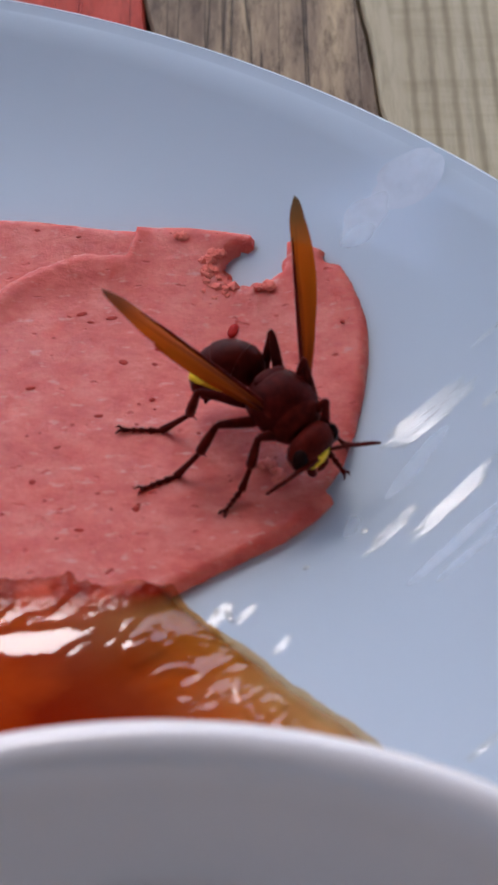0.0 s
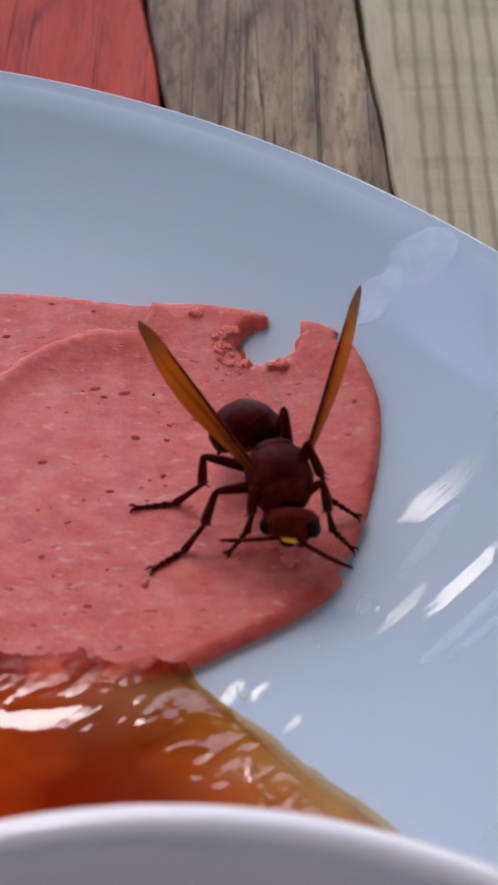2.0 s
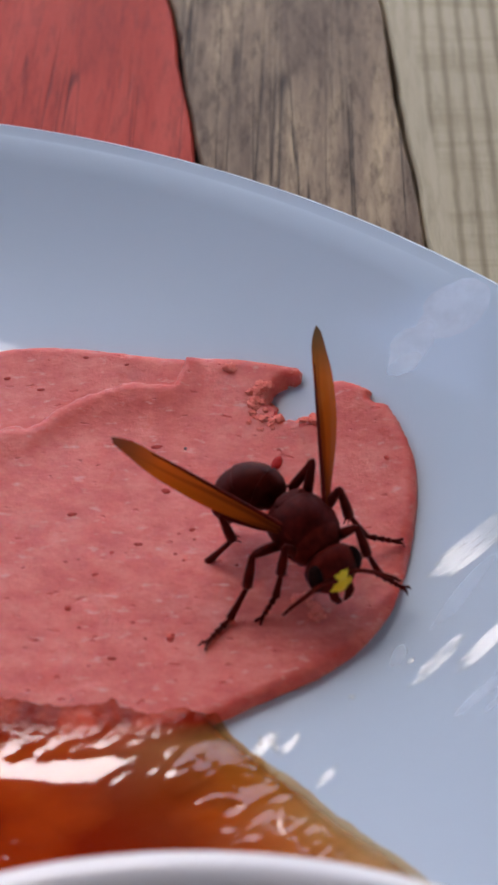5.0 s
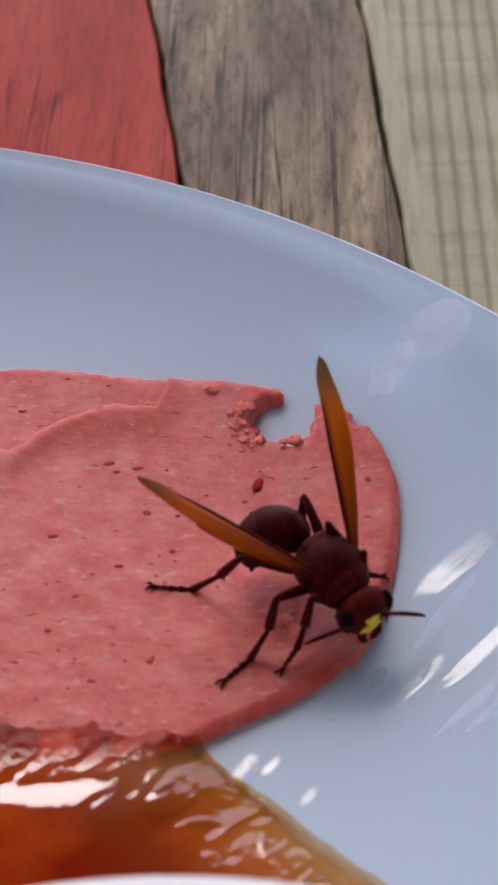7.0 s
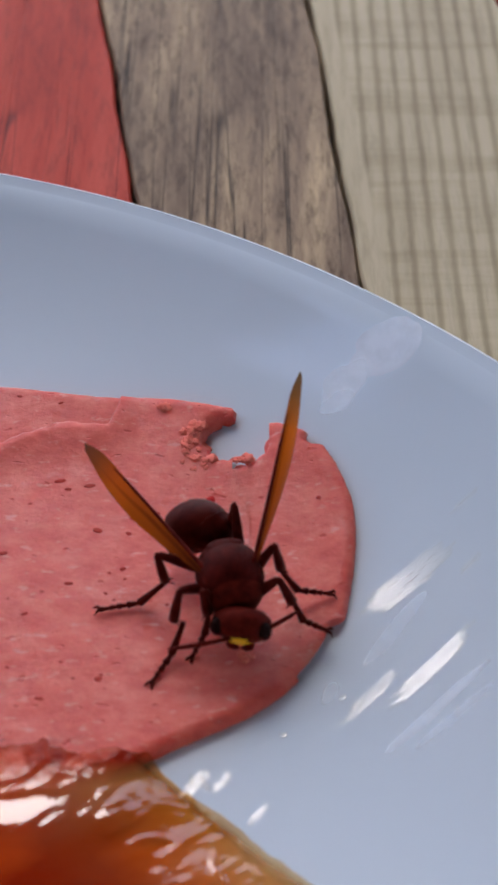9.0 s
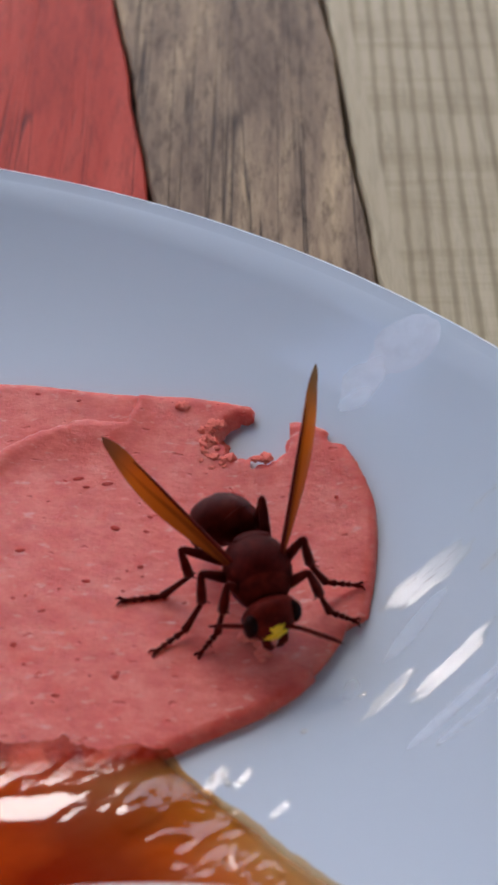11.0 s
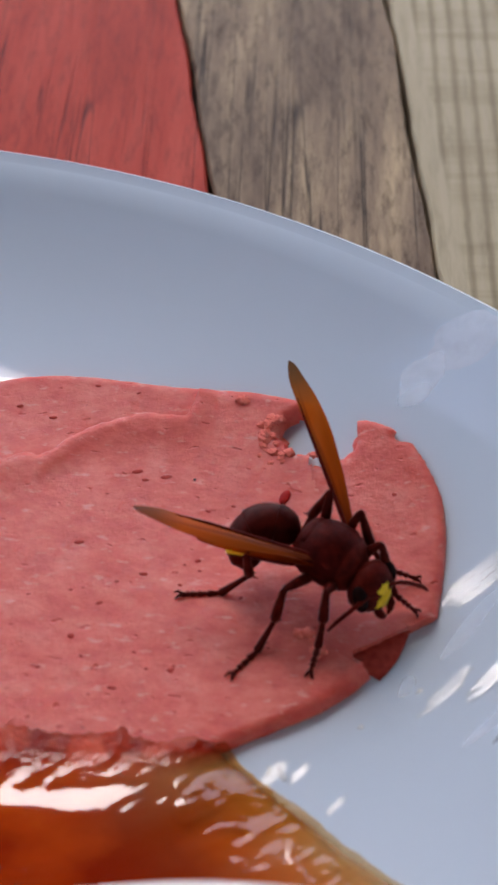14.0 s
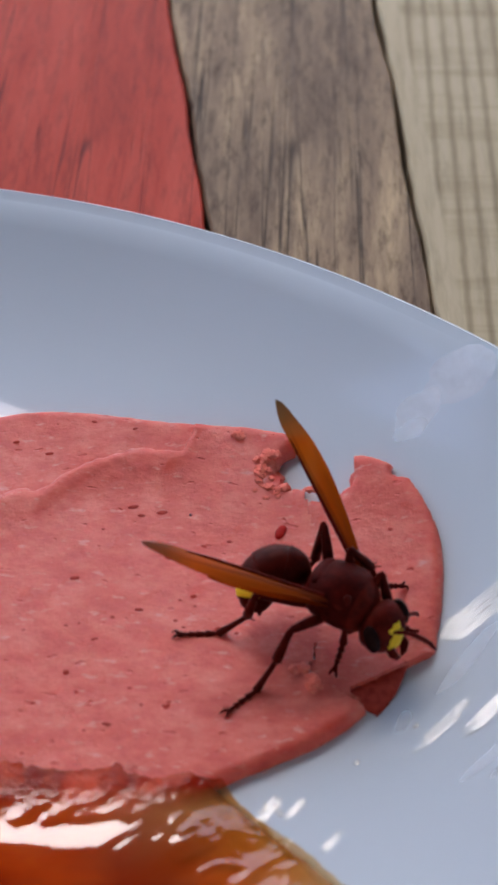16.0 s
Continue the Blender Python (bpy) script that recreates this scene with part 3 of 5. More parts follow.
# the shade inside the cut is put into this dark red colour
CUT_SHADE = crumb_meat("shaded_cut_meat", (0.40, 0.045, 0.030), (0.56, 0.080, 0.052))
bed_mesh = sheet("shade_bed", lambda x, y: min(inside_slice(x, y) - 3.0, inside_cut(x, y) + 0.4), (1, 18, -13, 6), 0.4, CUT_SHADE, bed_lift, thin=0.4)
bed_mesh.transform(Matrix.Translation(-PIVOT))
bed = under(new("shade_bed", bed_mesh), sausage)
bed["label"] = "dark red sheet standing in for the shade in the cut"
flap.location = HINGE - PIVOT


def crumb(x, y, size, seed):
    bm = bmesh.new()
    bmesh.ops.create_icosphere(bm, subdivisions=3, radius=size * MM)
    for v in bm.verts:
        v.co *= 1 + 0.7 * noise.noise(v.co * 1900 / size + Vector((seed, 0, 0)))
        v.co.z *= 0.5
    me = bpy.data.meshes.new("crumb")
    bm.to_mesh(me)
    bm.free()
    me.materials.append(CRUMB)
    me.polygons.foreach_set("use_smooth", [True] * len(me.polygons))
    ob = under(new("crumb", me), sausage)
    ob.location = Vector((x * MM, y * MM, plate_top(x * MM, y * MM) + THICK + 0.00018)) - PIVOT


CRUMB = crumb_meat("torn_pink_meat", (0.88, 0.17, 0.115), (0.93, 0.26, 0.18))
rng = random.Random(5)
for cx, cy, spread, count in ((-4.6, 33.0, 0.8, 6), (-5.8, 30.0, 1.1, 9), (-5.0, 27.0, 1.1, 9), (-2.4, 27.4, 0.8, 6), (1.8, 26.5, 0.6, 5), (-9.2, 36.0, 0.3, 2), (3.0, -5.4, 0.6, 6), (0.8, -3.6, 0.8, 3)):
    for _ in range(count):
        x, y, size, seed = cx + rng.gauss(0, spread * 0.7), cy + rng.gauss(0, spread * 0.7), rng.uniform(0.3, 0.85), rng.uniform(0, 50)
        if inside_slice(x, y) > 0.7:
            crumb(x, y, size, seed)

RED_BIT = crumb_meat("red_pepper", (0.36, 0.010, 0.008), (0.48, 0.022, 0.014))
DARK_BIT = plain("dark_speck", (0.04, 0.012, 0.01), 0.6)


def speck(name, x, y, radii, turn, mat, label):
    ob = egg(name, (0, 0, 0), radii, mat, sausage, label, (0, 0, turn), 12)
    ob.location = Vector((x * MM, y * MM, plate_top(x * MM, y * MM) + THICK + 0.0002)) - PIVOT


speck("pepper_bit", -2.5, 19.7, (0.7, 1.35, 0.35), -20, RED_BIT, "small red pepper bit")
# flat dark red eggs on the surface stand in for shaded pits
PIT = crumb_meat("dark_hole_meat", (0.46, 0.042, 0.028), (0.60, 0.075, 0.048))
for x, y, a, b, turn in ((-23.0, 23.9, 0.95, 0.42, 12), (-21.8, 22.4, 0.6, 0.3, 0), (-18.9, 23.0, 1.0, 0.45, 8), (-17.3, 15.1, 0.75, 0.5, -20), (-28.6, -4.4, 0.5, 0.45, 0), (-13.5, 8.5, 0.5, 0.35, 15), (-20.4, 6.0, 0.7, 0.3, 0), (-25.6, 1.0, 0.6, 0.28, 20), (12.2, 19.5, 0.4, 0.35, 0), (-15.5, -9.0, 0.6, 0.3, 10), (-22.5, -12.0, 0.7, 0.3, -5), (-29.5, 11.0, 0.8, 0.35, 10)):
    speck("hole_mark", x, y, (0.85 * a, 0.85 * b, 0.15), turn, PIT, "")
rng = random.Random(8)
for _ in range(36):
    x, y = rng.uniform(-36, 10), rng.uniform(-14, 30)
    if inside_slice(x, y) > 2 and beyond_seam(x, y) < -4:
        a = rng.uniform(0.18, 0.42)
        speck("hole_mark", x, y, (a, a * rng.uniform(0.5, 0.8), 0.1), rng.uniform(-20, 20), PIT, "")
for x, y, a, b, turn in ((-41.0, 36.0, 0.5, 0.25, 10), (-30.0, 39.5, 0.45, 0.25, -10), (-36.0, 33.8, 0.6, 0.25, 5), (-24.0, 38.0, 0.4, 0.22, 20)):
    ob = egg("hole_mark", (0, 0, 0), (a, b, 0.16), PIT, rear, "", (0, 0, turn), 12)
    ob.location = Vector((x * MM, y * MM, plate_top(x * MM, y * MM) + THICK + 0.0001)) - PIVOT
speck("dark_speck", -15.0, 22.6, (0.22, 0.25, 0.15), 0, DARK_BIT, "tiny dark speck")

# ---- the jam ----
def jam_right(x, y):
    return -((x + 9.4) * 0.655 + (y + 19.4) * 0.755) + 0.9 * noise.noise((x * 0.12, y * 0.12, 9.0)) + 0.3 * noise.noise((x * 0.5, y * 0.5, 9.0))


def jam_inside(x, y):
    """Distance from the edge of the jam (millimetres)."""
    top = -(y + 18.6 + 0.05 * max(0.0, x + 30) - 0.4 * math.sin(x * 0.5)) + 1.3 * noise.noise((x * 0.25, y * 0.1, 4.0)) + 0.7 * noise.noise((x * 0.8, y * 0.8, 2.0))
    return min(jam_right(x, y), top)


def jam_mesh():
    step, x0, x1, y0, y1 = 0.4, -72.0, 30.0, -84.0, -15.0
    nx, ny = int((x1 - x0) / step) + 1, int((y1 - y0) / step) + 1
    f = [[jam_inside(x0 + i * step, y0 + j * step) for i in range(nx)] for j in range(ny)]
    verts, faces, thin, meaty, index = [], [], [], [], {}

    def corner(i, j):
        if (i, j) in index:
            return index[(i, j)]
        x, y = x0 + i * step, y0 + j * step
        if f[j][i] < 0:
            for _ in range(4):
                v = jam_inside(x, y)
                gx, gy = (jam_inside(x + 0.05, y) - v) / 0.05, (jam_inside(x, y + 0.05) - v) / 0.05
                g = max(gx * gx + gy * gy, 0.3)
                x, y = x - v * gx / g, y - v * gy / g
        d, e = max(jam_inside(x, y), 0.0), max(jam_right(x, y), 0.0)
        h = 2.5 * (1 - math.exp(-(e / 7.0) ** 1.5)) + 0.02
        h += min(1.0, e / 5) * 0.35 * noise.noise((x * 0.07 + 3, y * 0.10, 0.0))
        h -= 0.045 * max(0.0, -24.0 - y)
        # soft mounds, and a few creases of the skin where the jam thins out
        for mx, my, mr, mh in ((-24.0, -28.2, 6.0, 0.68), (-36.0, -27.0, 6.0, 0.30), (-12.0, -28.0, 3.0, 0.3), (-30.0, -40.0, 7.0, 0.4)):
            h += mh * math.exp(-(((x - mx) / (1.5 * mr)) ** 2 + ((y - my) / mr) ** 2) * 1.4)
        h += min(1.0, e / 6) * (0.07 * noise.noise((x * 0.35, y * 0.5, 3.0)) + 0.03 * noise.noise((x * 0.9, y * 1.1, 4.0)))
        fold = math.exp(-((e - 6.5) / 5.0) ** 2) * max(0.0, min(1.0, 0.5 + 1.6 * noise.noise((x * 0.16, y * 0.16, 8.0))))
        bend = 3.0 * noise.noise((x * 0.08, y * 0.08, 5.0))
        ridge = abs(noise.noise((x * 0.07 + y * 0.10, (y * 0.26 - x * 0.20) + bend, 6.0)))
        h += fold * (0.4 * max(0.0, 1 - ridge * 8) + 0.14 * noise.noise((x * 0.55 + y * 0.3, y * 0.9 - x * 0.5, 1.0)))
        across = 3.6 * noise.noise((x * 0.11 + 4, y * 0.11, 15.0))
        crimp = abs(noise.noise((x * 0.05 + y * 0.07 + across * 0.1, (y * 0.30 - x * 0.24) + across, 16.0)))
        h += math.exp(-((e - 8.5) / 5.5) ** 2) * max(0.0, noise.noise((x * 0.15, y * 0.15, 18.0)) + 0.1) * 0.8 * max(0.0, 1 - crimp * 6)
        near = inside_slice(x, y)
        on_slice = max(0.0, min(1.0, (near + 1.5) / 1.5))
        far = max(0.0, min(1.0, -near / 12.0))
        cover = max(0.0, min(1.0, (-21.0 - y) / 4.5))
        h = min(h, 2.1) * (1 - far) + h * far
        wet = 0.03 * noise.noise((x * 1.1, y * 1.1, 2.0)) + 0.05 * noise.noise((x * 0.5, y * 0.5, 7.0)) + 0.10
        z = plate_top(x * MM, y * MM) * 1000 + on_slice * (waves(x, y, 9.0) + THICK * 1000 + 0.02 + min(1.0, d / 3.5) * wet) + h * (1 - on_slice)
        index[(i, j)] = len(verts)
        verts.append((x * MM, y * MM, z * MM))
        thin.append(math.exp(-(e / 8.0) ** 1.3) * 0.97)
        meaty.append(on_slice * (1 - cover))
        return index[(i, j)]

    for j in range(ny - 1):
        for i in range(nx - 1):
            if (f[j][i] > 0) + (f[j][i + 1] > 0) + (f[j + 1][i] > 0) + (f[j + 1][i + 1] > 0) >= 1:
                faces.append((corner(i, j), corner(i + 1, j), corner(i + 1, j + 1), corner(i, j + 1)))
    n = len(verts)
    low = [(x, y, plate_top(x, y) + 0.0001) for x, y, _ in verts]
    sides = {}
    for q in faces:
        for a, b in zip(q, q[1:] + q[:1]):
            if (b, a) in sides:
                del sides[(b, a)]
            else:
                sides[(a, b)] = 1
    faces += [tuple(v + n for v in q[::-1]) for q in faces]
    faces += [(b, a, a + n, b + n) for a, b in sides]
    me = mesh_of("jam", verts + low, faces, JAM)
    me.attributes.new("thin", "FLOAT", "POINT").data.foreach_set("value", thin + thin)
    me.attributes.new("on_meat", "FLOAT", "POINT").data.foreach_set("value", meaty + meaty)
    return me


jam_pool = tagged(new("jam", jam_mesh()), "glossy wet amber-orange jam spread beside the sausage slice", "jam")


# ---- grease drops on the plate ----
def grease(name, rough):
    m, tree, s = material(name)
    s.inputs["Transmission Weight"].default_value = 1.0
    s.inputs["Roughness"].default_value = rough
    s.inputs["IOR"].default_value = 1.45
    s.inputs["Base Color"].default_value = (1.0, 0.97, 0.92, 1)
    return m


GREASE, GLINT_FILM = grease("clear_grease", 0.02), grease("glint_grease", 0.1)


def glint_drop(x, y, a, b, turn, seed):
    bm = bmesh.new()
    bmesh.ops.create_icosphere(bm, subdivisions=2, radius=1.0)
    for v in bm.verts:
        k = 1 + 0.4 * noise.noise(v.co * 1.3 + Vector((seed, 0, 0)))
        v.co = Vector((v.co.x * a * k, v.co.y * b * k, max(v.co.z, -0.3) * 0.22))
    bm.transform(pose(0, 0, 0, 0, 0, turn) @ Matrix.Diagonal((MM, MM, MM, 1)))
    me = bpy.data.meshes.new("glint_drop")
    bm.to_mesh(me)
    bm.free()
    me.materials.append(GREASE)
    me.polygons.foreach_set("use_smooth", [True] * len(me.polygons))
    ob = under(new("glint_drop", me), jam_pool)
    ob.location = (x * MM, y * MM, plate_top(x * MM, y * MM) + THICK + (waves(x, y, 9.0) + 0.02) * MM)


# clear drops added to catch tiny glints where jam wets the meat
rng = random.Random(12)
for _ in range(16):
    x = rng.uniform(-40, -12)
    glint_drop(x, -17.6 - 0.05 * max(0.0, x + 30) + abs(rng.gauss(0, 1.0)) - 0.6, rng.uniform(0.15, 0.55), rng.uniform(0.1, 0.3), rng.uniform(-30, 30), rng.uniform(0, 60))


def drop(x, y, a, b, turn, seed):
    bm = bmesh.new()
    bmesh.ops.create_icosphere(bm, subdivisions=3, radius=1.0)
    for v in bm.verts:
        k = 1 + 0.35 * noise.noise(v.co * 1.4 + Vector((seed, 0, 0)))
        v.co = Vector((v.co.x * a * k, v.co.y * b * k, max(v.co.z, -0.05) * 0.22))
    bm.transform(pose(0, 0, 0, 0, 0, turn) @ Matrix.Diagonal((MM, MM, MM, 1)))
    me = bpy.data.meshes.new("grease_drop")
    bm.to_mesh(me)
    bm.free()
    me.materials.append(GREASE)
    me.polygons.foreach_set("use_smooth", [True] * len(me.polygons))
    ob = new("grease_drop", me)
    ob.location = (x * MM, y * MM, plate_top(x * MM, y * MM) + 0.00004)
    ob.visible_shadow = False
    tagged(ob, "small clear drop of grease on the white plate", "grease drop", "drops of grease on the plate")


for row in ((7.0, -16.0, 0.45, 0.3, 20, 1), (-2.4, -22.9, 0.4, 1.0, 25, 2), (-4.0, -22.4, 0.3, 0.7, -10, 3), (14.4, -10.5, 0.5, 0.3, 35, 5)):
    drop(*row)


def glint_smear(x0, y0, x1, y1, width, count, slope, seed):
    """Clear ridges added for bright streaks, slanted to mirror the sky to the camera: side by side along one line, with
    ragged ends.
    """
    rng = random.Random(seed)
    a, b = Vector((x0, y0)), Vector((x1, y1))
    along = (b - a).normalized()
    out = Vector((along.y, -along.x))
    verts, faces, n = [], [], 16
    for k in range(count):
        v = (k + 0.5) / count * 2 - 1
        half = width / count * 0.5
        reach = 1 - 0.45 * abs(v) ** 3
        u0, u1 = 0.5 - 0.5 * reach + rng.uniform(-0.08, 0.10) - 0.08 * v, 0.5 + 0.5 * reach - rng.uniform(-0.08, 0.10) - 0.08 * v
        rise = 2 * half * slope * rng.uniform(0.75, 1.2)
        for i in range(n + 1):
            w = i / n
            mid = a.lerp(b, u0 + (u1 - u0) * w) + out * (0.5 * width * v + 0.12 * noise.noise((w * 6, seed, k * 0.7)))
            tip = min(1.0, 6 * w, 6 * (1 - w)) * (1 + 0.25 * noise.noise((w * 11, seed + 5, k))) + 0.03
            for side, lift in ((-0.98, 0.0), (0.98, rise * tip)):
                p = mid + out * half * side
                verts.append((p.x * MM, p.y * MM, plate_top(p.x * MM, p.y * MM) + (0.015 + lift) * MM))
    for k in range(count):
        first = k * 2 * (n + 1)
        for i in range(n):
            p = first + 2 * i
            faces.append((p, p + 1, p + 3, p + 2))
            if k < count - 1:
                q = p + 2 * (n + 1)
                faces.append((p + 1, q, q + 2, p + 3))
    me = mesh_of("glint_smear", verts, faces, GLINT_FILM, False)
    ob = new("glint_smear", me)
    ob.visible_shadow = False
    tagged(ob, "thin clear smear on the plate, slanted to mirror bright streaks", "grease smear", "smears of grease on the plate")


# streak places and slopes are fitted to the camera's view
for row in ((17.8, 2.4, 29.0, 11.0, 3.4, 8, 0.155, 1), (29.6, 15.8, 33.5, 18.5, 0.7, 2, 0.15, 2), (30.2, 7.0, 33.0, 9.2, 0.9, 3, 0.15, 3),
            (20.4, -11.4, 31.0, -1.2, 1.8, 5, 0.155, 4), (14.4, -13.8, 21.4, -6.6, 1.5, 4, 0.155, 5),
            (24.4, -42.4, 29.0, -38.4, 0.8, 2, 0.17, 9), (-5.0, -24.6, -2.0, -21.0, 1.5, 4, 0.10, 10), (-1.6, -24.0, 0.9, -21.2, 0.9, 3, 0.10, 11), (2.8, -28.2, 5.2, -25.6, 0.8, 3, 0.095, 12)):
    glint_smear(*row)


def pale_sheen(x, y, a, b, turn, thick, seed):
    """A pale patch that paints a soft reflection onto the plate, with an uneven outline."""
    m, tree, s = material("pale_sheen")
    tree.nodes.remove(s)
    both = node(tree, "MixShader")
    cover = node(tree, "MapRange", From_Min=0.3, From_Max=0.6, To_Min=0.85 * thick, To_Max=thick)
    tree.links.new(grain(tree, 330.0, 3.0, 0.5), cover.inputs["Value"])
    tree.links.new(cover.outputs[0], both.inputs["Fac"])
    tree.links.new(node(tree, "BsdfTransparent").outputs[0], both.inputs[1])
    # the bright sheen is put into this near-white diffuse colour
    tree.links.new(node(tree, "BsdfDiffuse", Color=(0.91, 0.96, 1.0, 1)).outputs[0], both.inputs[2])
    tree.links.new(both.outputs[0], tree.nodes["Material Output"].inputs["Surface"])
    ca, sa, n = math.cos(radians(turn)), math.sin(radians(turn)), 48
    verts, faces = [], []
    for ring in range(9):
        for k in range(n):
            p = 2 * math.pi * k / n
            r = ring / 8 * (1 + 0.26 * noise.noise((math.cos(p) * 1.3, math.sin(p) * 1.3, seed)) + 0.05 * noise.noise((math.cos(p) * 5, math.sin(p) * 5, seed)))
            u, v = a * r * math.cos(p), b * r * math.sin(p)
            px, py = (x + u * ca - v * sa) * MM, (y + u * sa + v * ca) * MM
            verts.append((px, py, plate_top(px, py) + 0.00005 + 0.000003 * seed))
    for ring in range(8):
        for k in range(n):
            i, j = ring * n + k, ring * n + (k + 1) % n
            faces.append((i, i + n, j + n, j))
    ob = new("sheen_patch", mesh_of("sheen_patch", verts, faces, m))
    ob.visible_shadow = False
    tagged(ob, "pale patch painted for a soft sheen on the white plate", "stain", "dried stains on the plate")


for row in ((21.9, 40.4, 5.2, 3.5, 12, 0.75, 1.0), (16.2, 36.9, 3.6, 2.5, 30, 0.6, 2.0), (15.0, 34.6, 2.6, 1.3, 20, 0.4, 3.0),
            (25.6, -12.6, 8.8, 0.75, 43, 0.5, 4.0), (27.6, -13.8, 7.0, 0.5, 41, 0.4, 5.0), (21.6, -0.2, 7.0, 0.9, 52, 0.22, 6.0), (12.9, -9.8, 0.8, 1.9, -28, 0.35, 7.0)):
    pale_sheen(*row)

# ---- the hornet ----
hornet = tagged(new("hornet"), "dark maroon hornet with yellow face and amber wings feeding", "hornet")

thorax = loft("thorax", [(x * 0.98, z * 1.03, w * 1.1, h * 1.08) for x, z, w, h in [(-5.0, 6.0, 0.9, 0.8), (-4.7, 6.0, 1.9, 1.9), (-3.9, 6.1, 2.9, 2.9), (-2.6, 6.4, 3.55, 3.5), (-0.8, 6.6, 3.85, 3.75), (1.0, 6.6, 3.85, 3.7), (2.4, 6.4, 3.5, 3.35), (3.4, 6.1, 2.9, 2.8), (4.1, 5.8, 2.1, 2.0), (4.5, 5.7, 1.1, 1.1)]], THORAX, hornet, 36)
loft("collar", [(2.3, 6.6, 3.72, 3.48), (3.0, 6.45, 3.55, 3.3), (3.7, 6.2, 3.0, 2.75), (4.3, 5.9, 2.2, 2.0)], HEAD, hornet, 32, "red-brown collar")
egg("scutellum", (-3.1, 0, 9.35), (1.3, 2.4, 0.75), THORAX, hornet, "red-brown shield behind the back", (0, -24, 0))
for s in (-1, 1):
    egg("tegula", (1.1, 3.0 * s, 8.7), (0.95, 0.7, 0.5), HEAD, hornet, "red-brown wing scale", (0, 10, 0), 12)
egg("waist", (-5.5, 0, 5.4), (1.1, 0.8, 0.8), THORAX, hornet)

# abdomen: overlapping rings on a line that bends down to the tip
AXIS = [(-5.2, 0.0, 5.5, 0.8), (-6.0, -0.1, 5.9, 2.1), (-7.4, -0.4, 6.3, 3.4), (-9.2, -1.3, 6.2, 4.0), (-10.4, -2.8, 5.3, 3.95), (-10.4, -4.2, 4.1, 3.5), (-10.0, -5.1, 3.2, 2.8), (-9.4, -5.7, 2.6, 1.8), (-9.0, -6.1, 2.2, 0.6)]


AXIS = [(-5.2 + 0.93 * (x + 5.2), 0.93 * y, 5.5 + 0.93 * (z - 5.5), 0.88 * r) for x, y, z, r in AXIS]


def on_axis(u):
    """Place, tangent and radius at u from 0 to 1 along the curled abdomen."""
    def at(v):
        v = max(0.0, min(0.9999, v)) * (len(AXIS) - 1)
        i, f = int(v), v - int(v)
        p = [AXIS[max(0, min(len(AXIS) - 1, i + d))] for d in (-1, 0, 1, 2)]
        return [0.5 * (2 * b + (c - a) * f + (2 * a - 5 * b + 4 * c - d) * f * f + (3 * b - a - 3 * c + d) * f ** 3) for a, b, c, d in zip(*p)]
    *place, r = at(u)
    t = (Vector(at(u + 0.02)[:3]) - Vector(at(u - 0.02)[:3])).normalized()
    return Vector(place), t, r


def ring_shell(name, stations, mat, parent, label="", n=36, flat=0.96):
    """A shell round the abdomen's axis from (u, swell) stations."""
    verts, faces = [], []
    for u, swell in stations:
        place, t, r = on_axis(u)
        # the side axis leans out of the plane in which the abdomen curls
        side = t.cross(Vector((-0.45, -0.5, 0.75))).normalized()
        top = side.cross(t)
        for k in range(n):
            a = 2 * math.pi * k / n
            verts.append((place + r * swell * (math.cos(a) * side + flat * math.sin(a) * top)) * MM)
    for i in range(len(stations) - 1):
        for k in range(n):
            a, b = i * n + k, i * n + (k + 1) % n
            faces.append((a, b, b + n, a + n))
    faces += [tuple(range(n))[::-1], tuple(range((len(stations) - 1) * n, len(stations) * n))]
    ob = under(new(name, mesh_of(name, verts, faces, mat)), parent)
    if label:
        ob["label"] = label
    return ob


abdomen = ring_shell("abdomen", [(0.02 + 0.97 * k / 16, 0.9) for k in range(17)], THORAX, hornet, "rounded maroon abdomen")
BOUNDS = [0.03, 0.30, 0.47, 0.61, 0.74, 0.86, 0.99]
for i in range(6):
    a, b = BOUNDS[i], BOUNDS[i + 1]
    shells = [(a + (b - a) * k / 7, 0.975 + 0.05 * k / 7) for k in range(8)]
    shells.append((b + 0.006, 0.965))
    ring_shell("tergite", shells, ABDOMEN, abdomen)
for a, b in ((0.645, 0.72),):
    ring_shell("yellow_band", [(a, 0.98), (a + 0.012, 1.03), (b - 0.012, 1.05), (b, 0.99)], YELLOW, abdomen, "yellow band", 36)
tubes("sting_tip", [([(-8.8, -5.5, 2.5), (-8.5, -5.9, 2.1)], [0.45, 0.12])], ABDOMEN, abdomen)

# head, its own space: origin at its middle, x ahead, z up the forehead
head = loft("head", [(x * 1.08, z, w * 1.1, h * 1.08) for x, z, w, h in [(-1.75, 0.2, 1.0, 0.9), (-1.5, 0.2, 2.5, 1.9), (-0.8, 0.1, 3.25, 2.6), (0.1, 0.0, 3.4, 2.9), (0.9, -0.15, 3.0, 2.8), (1.5, -0.35, 2.3, 2.3), (1.9, -0.5, 1.3, 1.5), (2.0, -0.5, 0.5, 0.6)]], HEAD, hornet, 36, "red-brown head")
for s in (-1, 1):
    egg("eye", (0.5, 2.8 * s, 0.15), (1.25, 1.05, 2.1), EYE, head, "dark glossy eye", (0, 0, 18 * s))
    tubes("mandible", [([(1.5, 1.15 * s, -2.3), (1.9, 1.15 * s, -3.1), (2.0, 0.7 * s, -3.9), (2.0, 0.15 * s, -4.3)], [0.62, 0.6, 0.42, 0.12])], HEAD, head, "brown jaw")


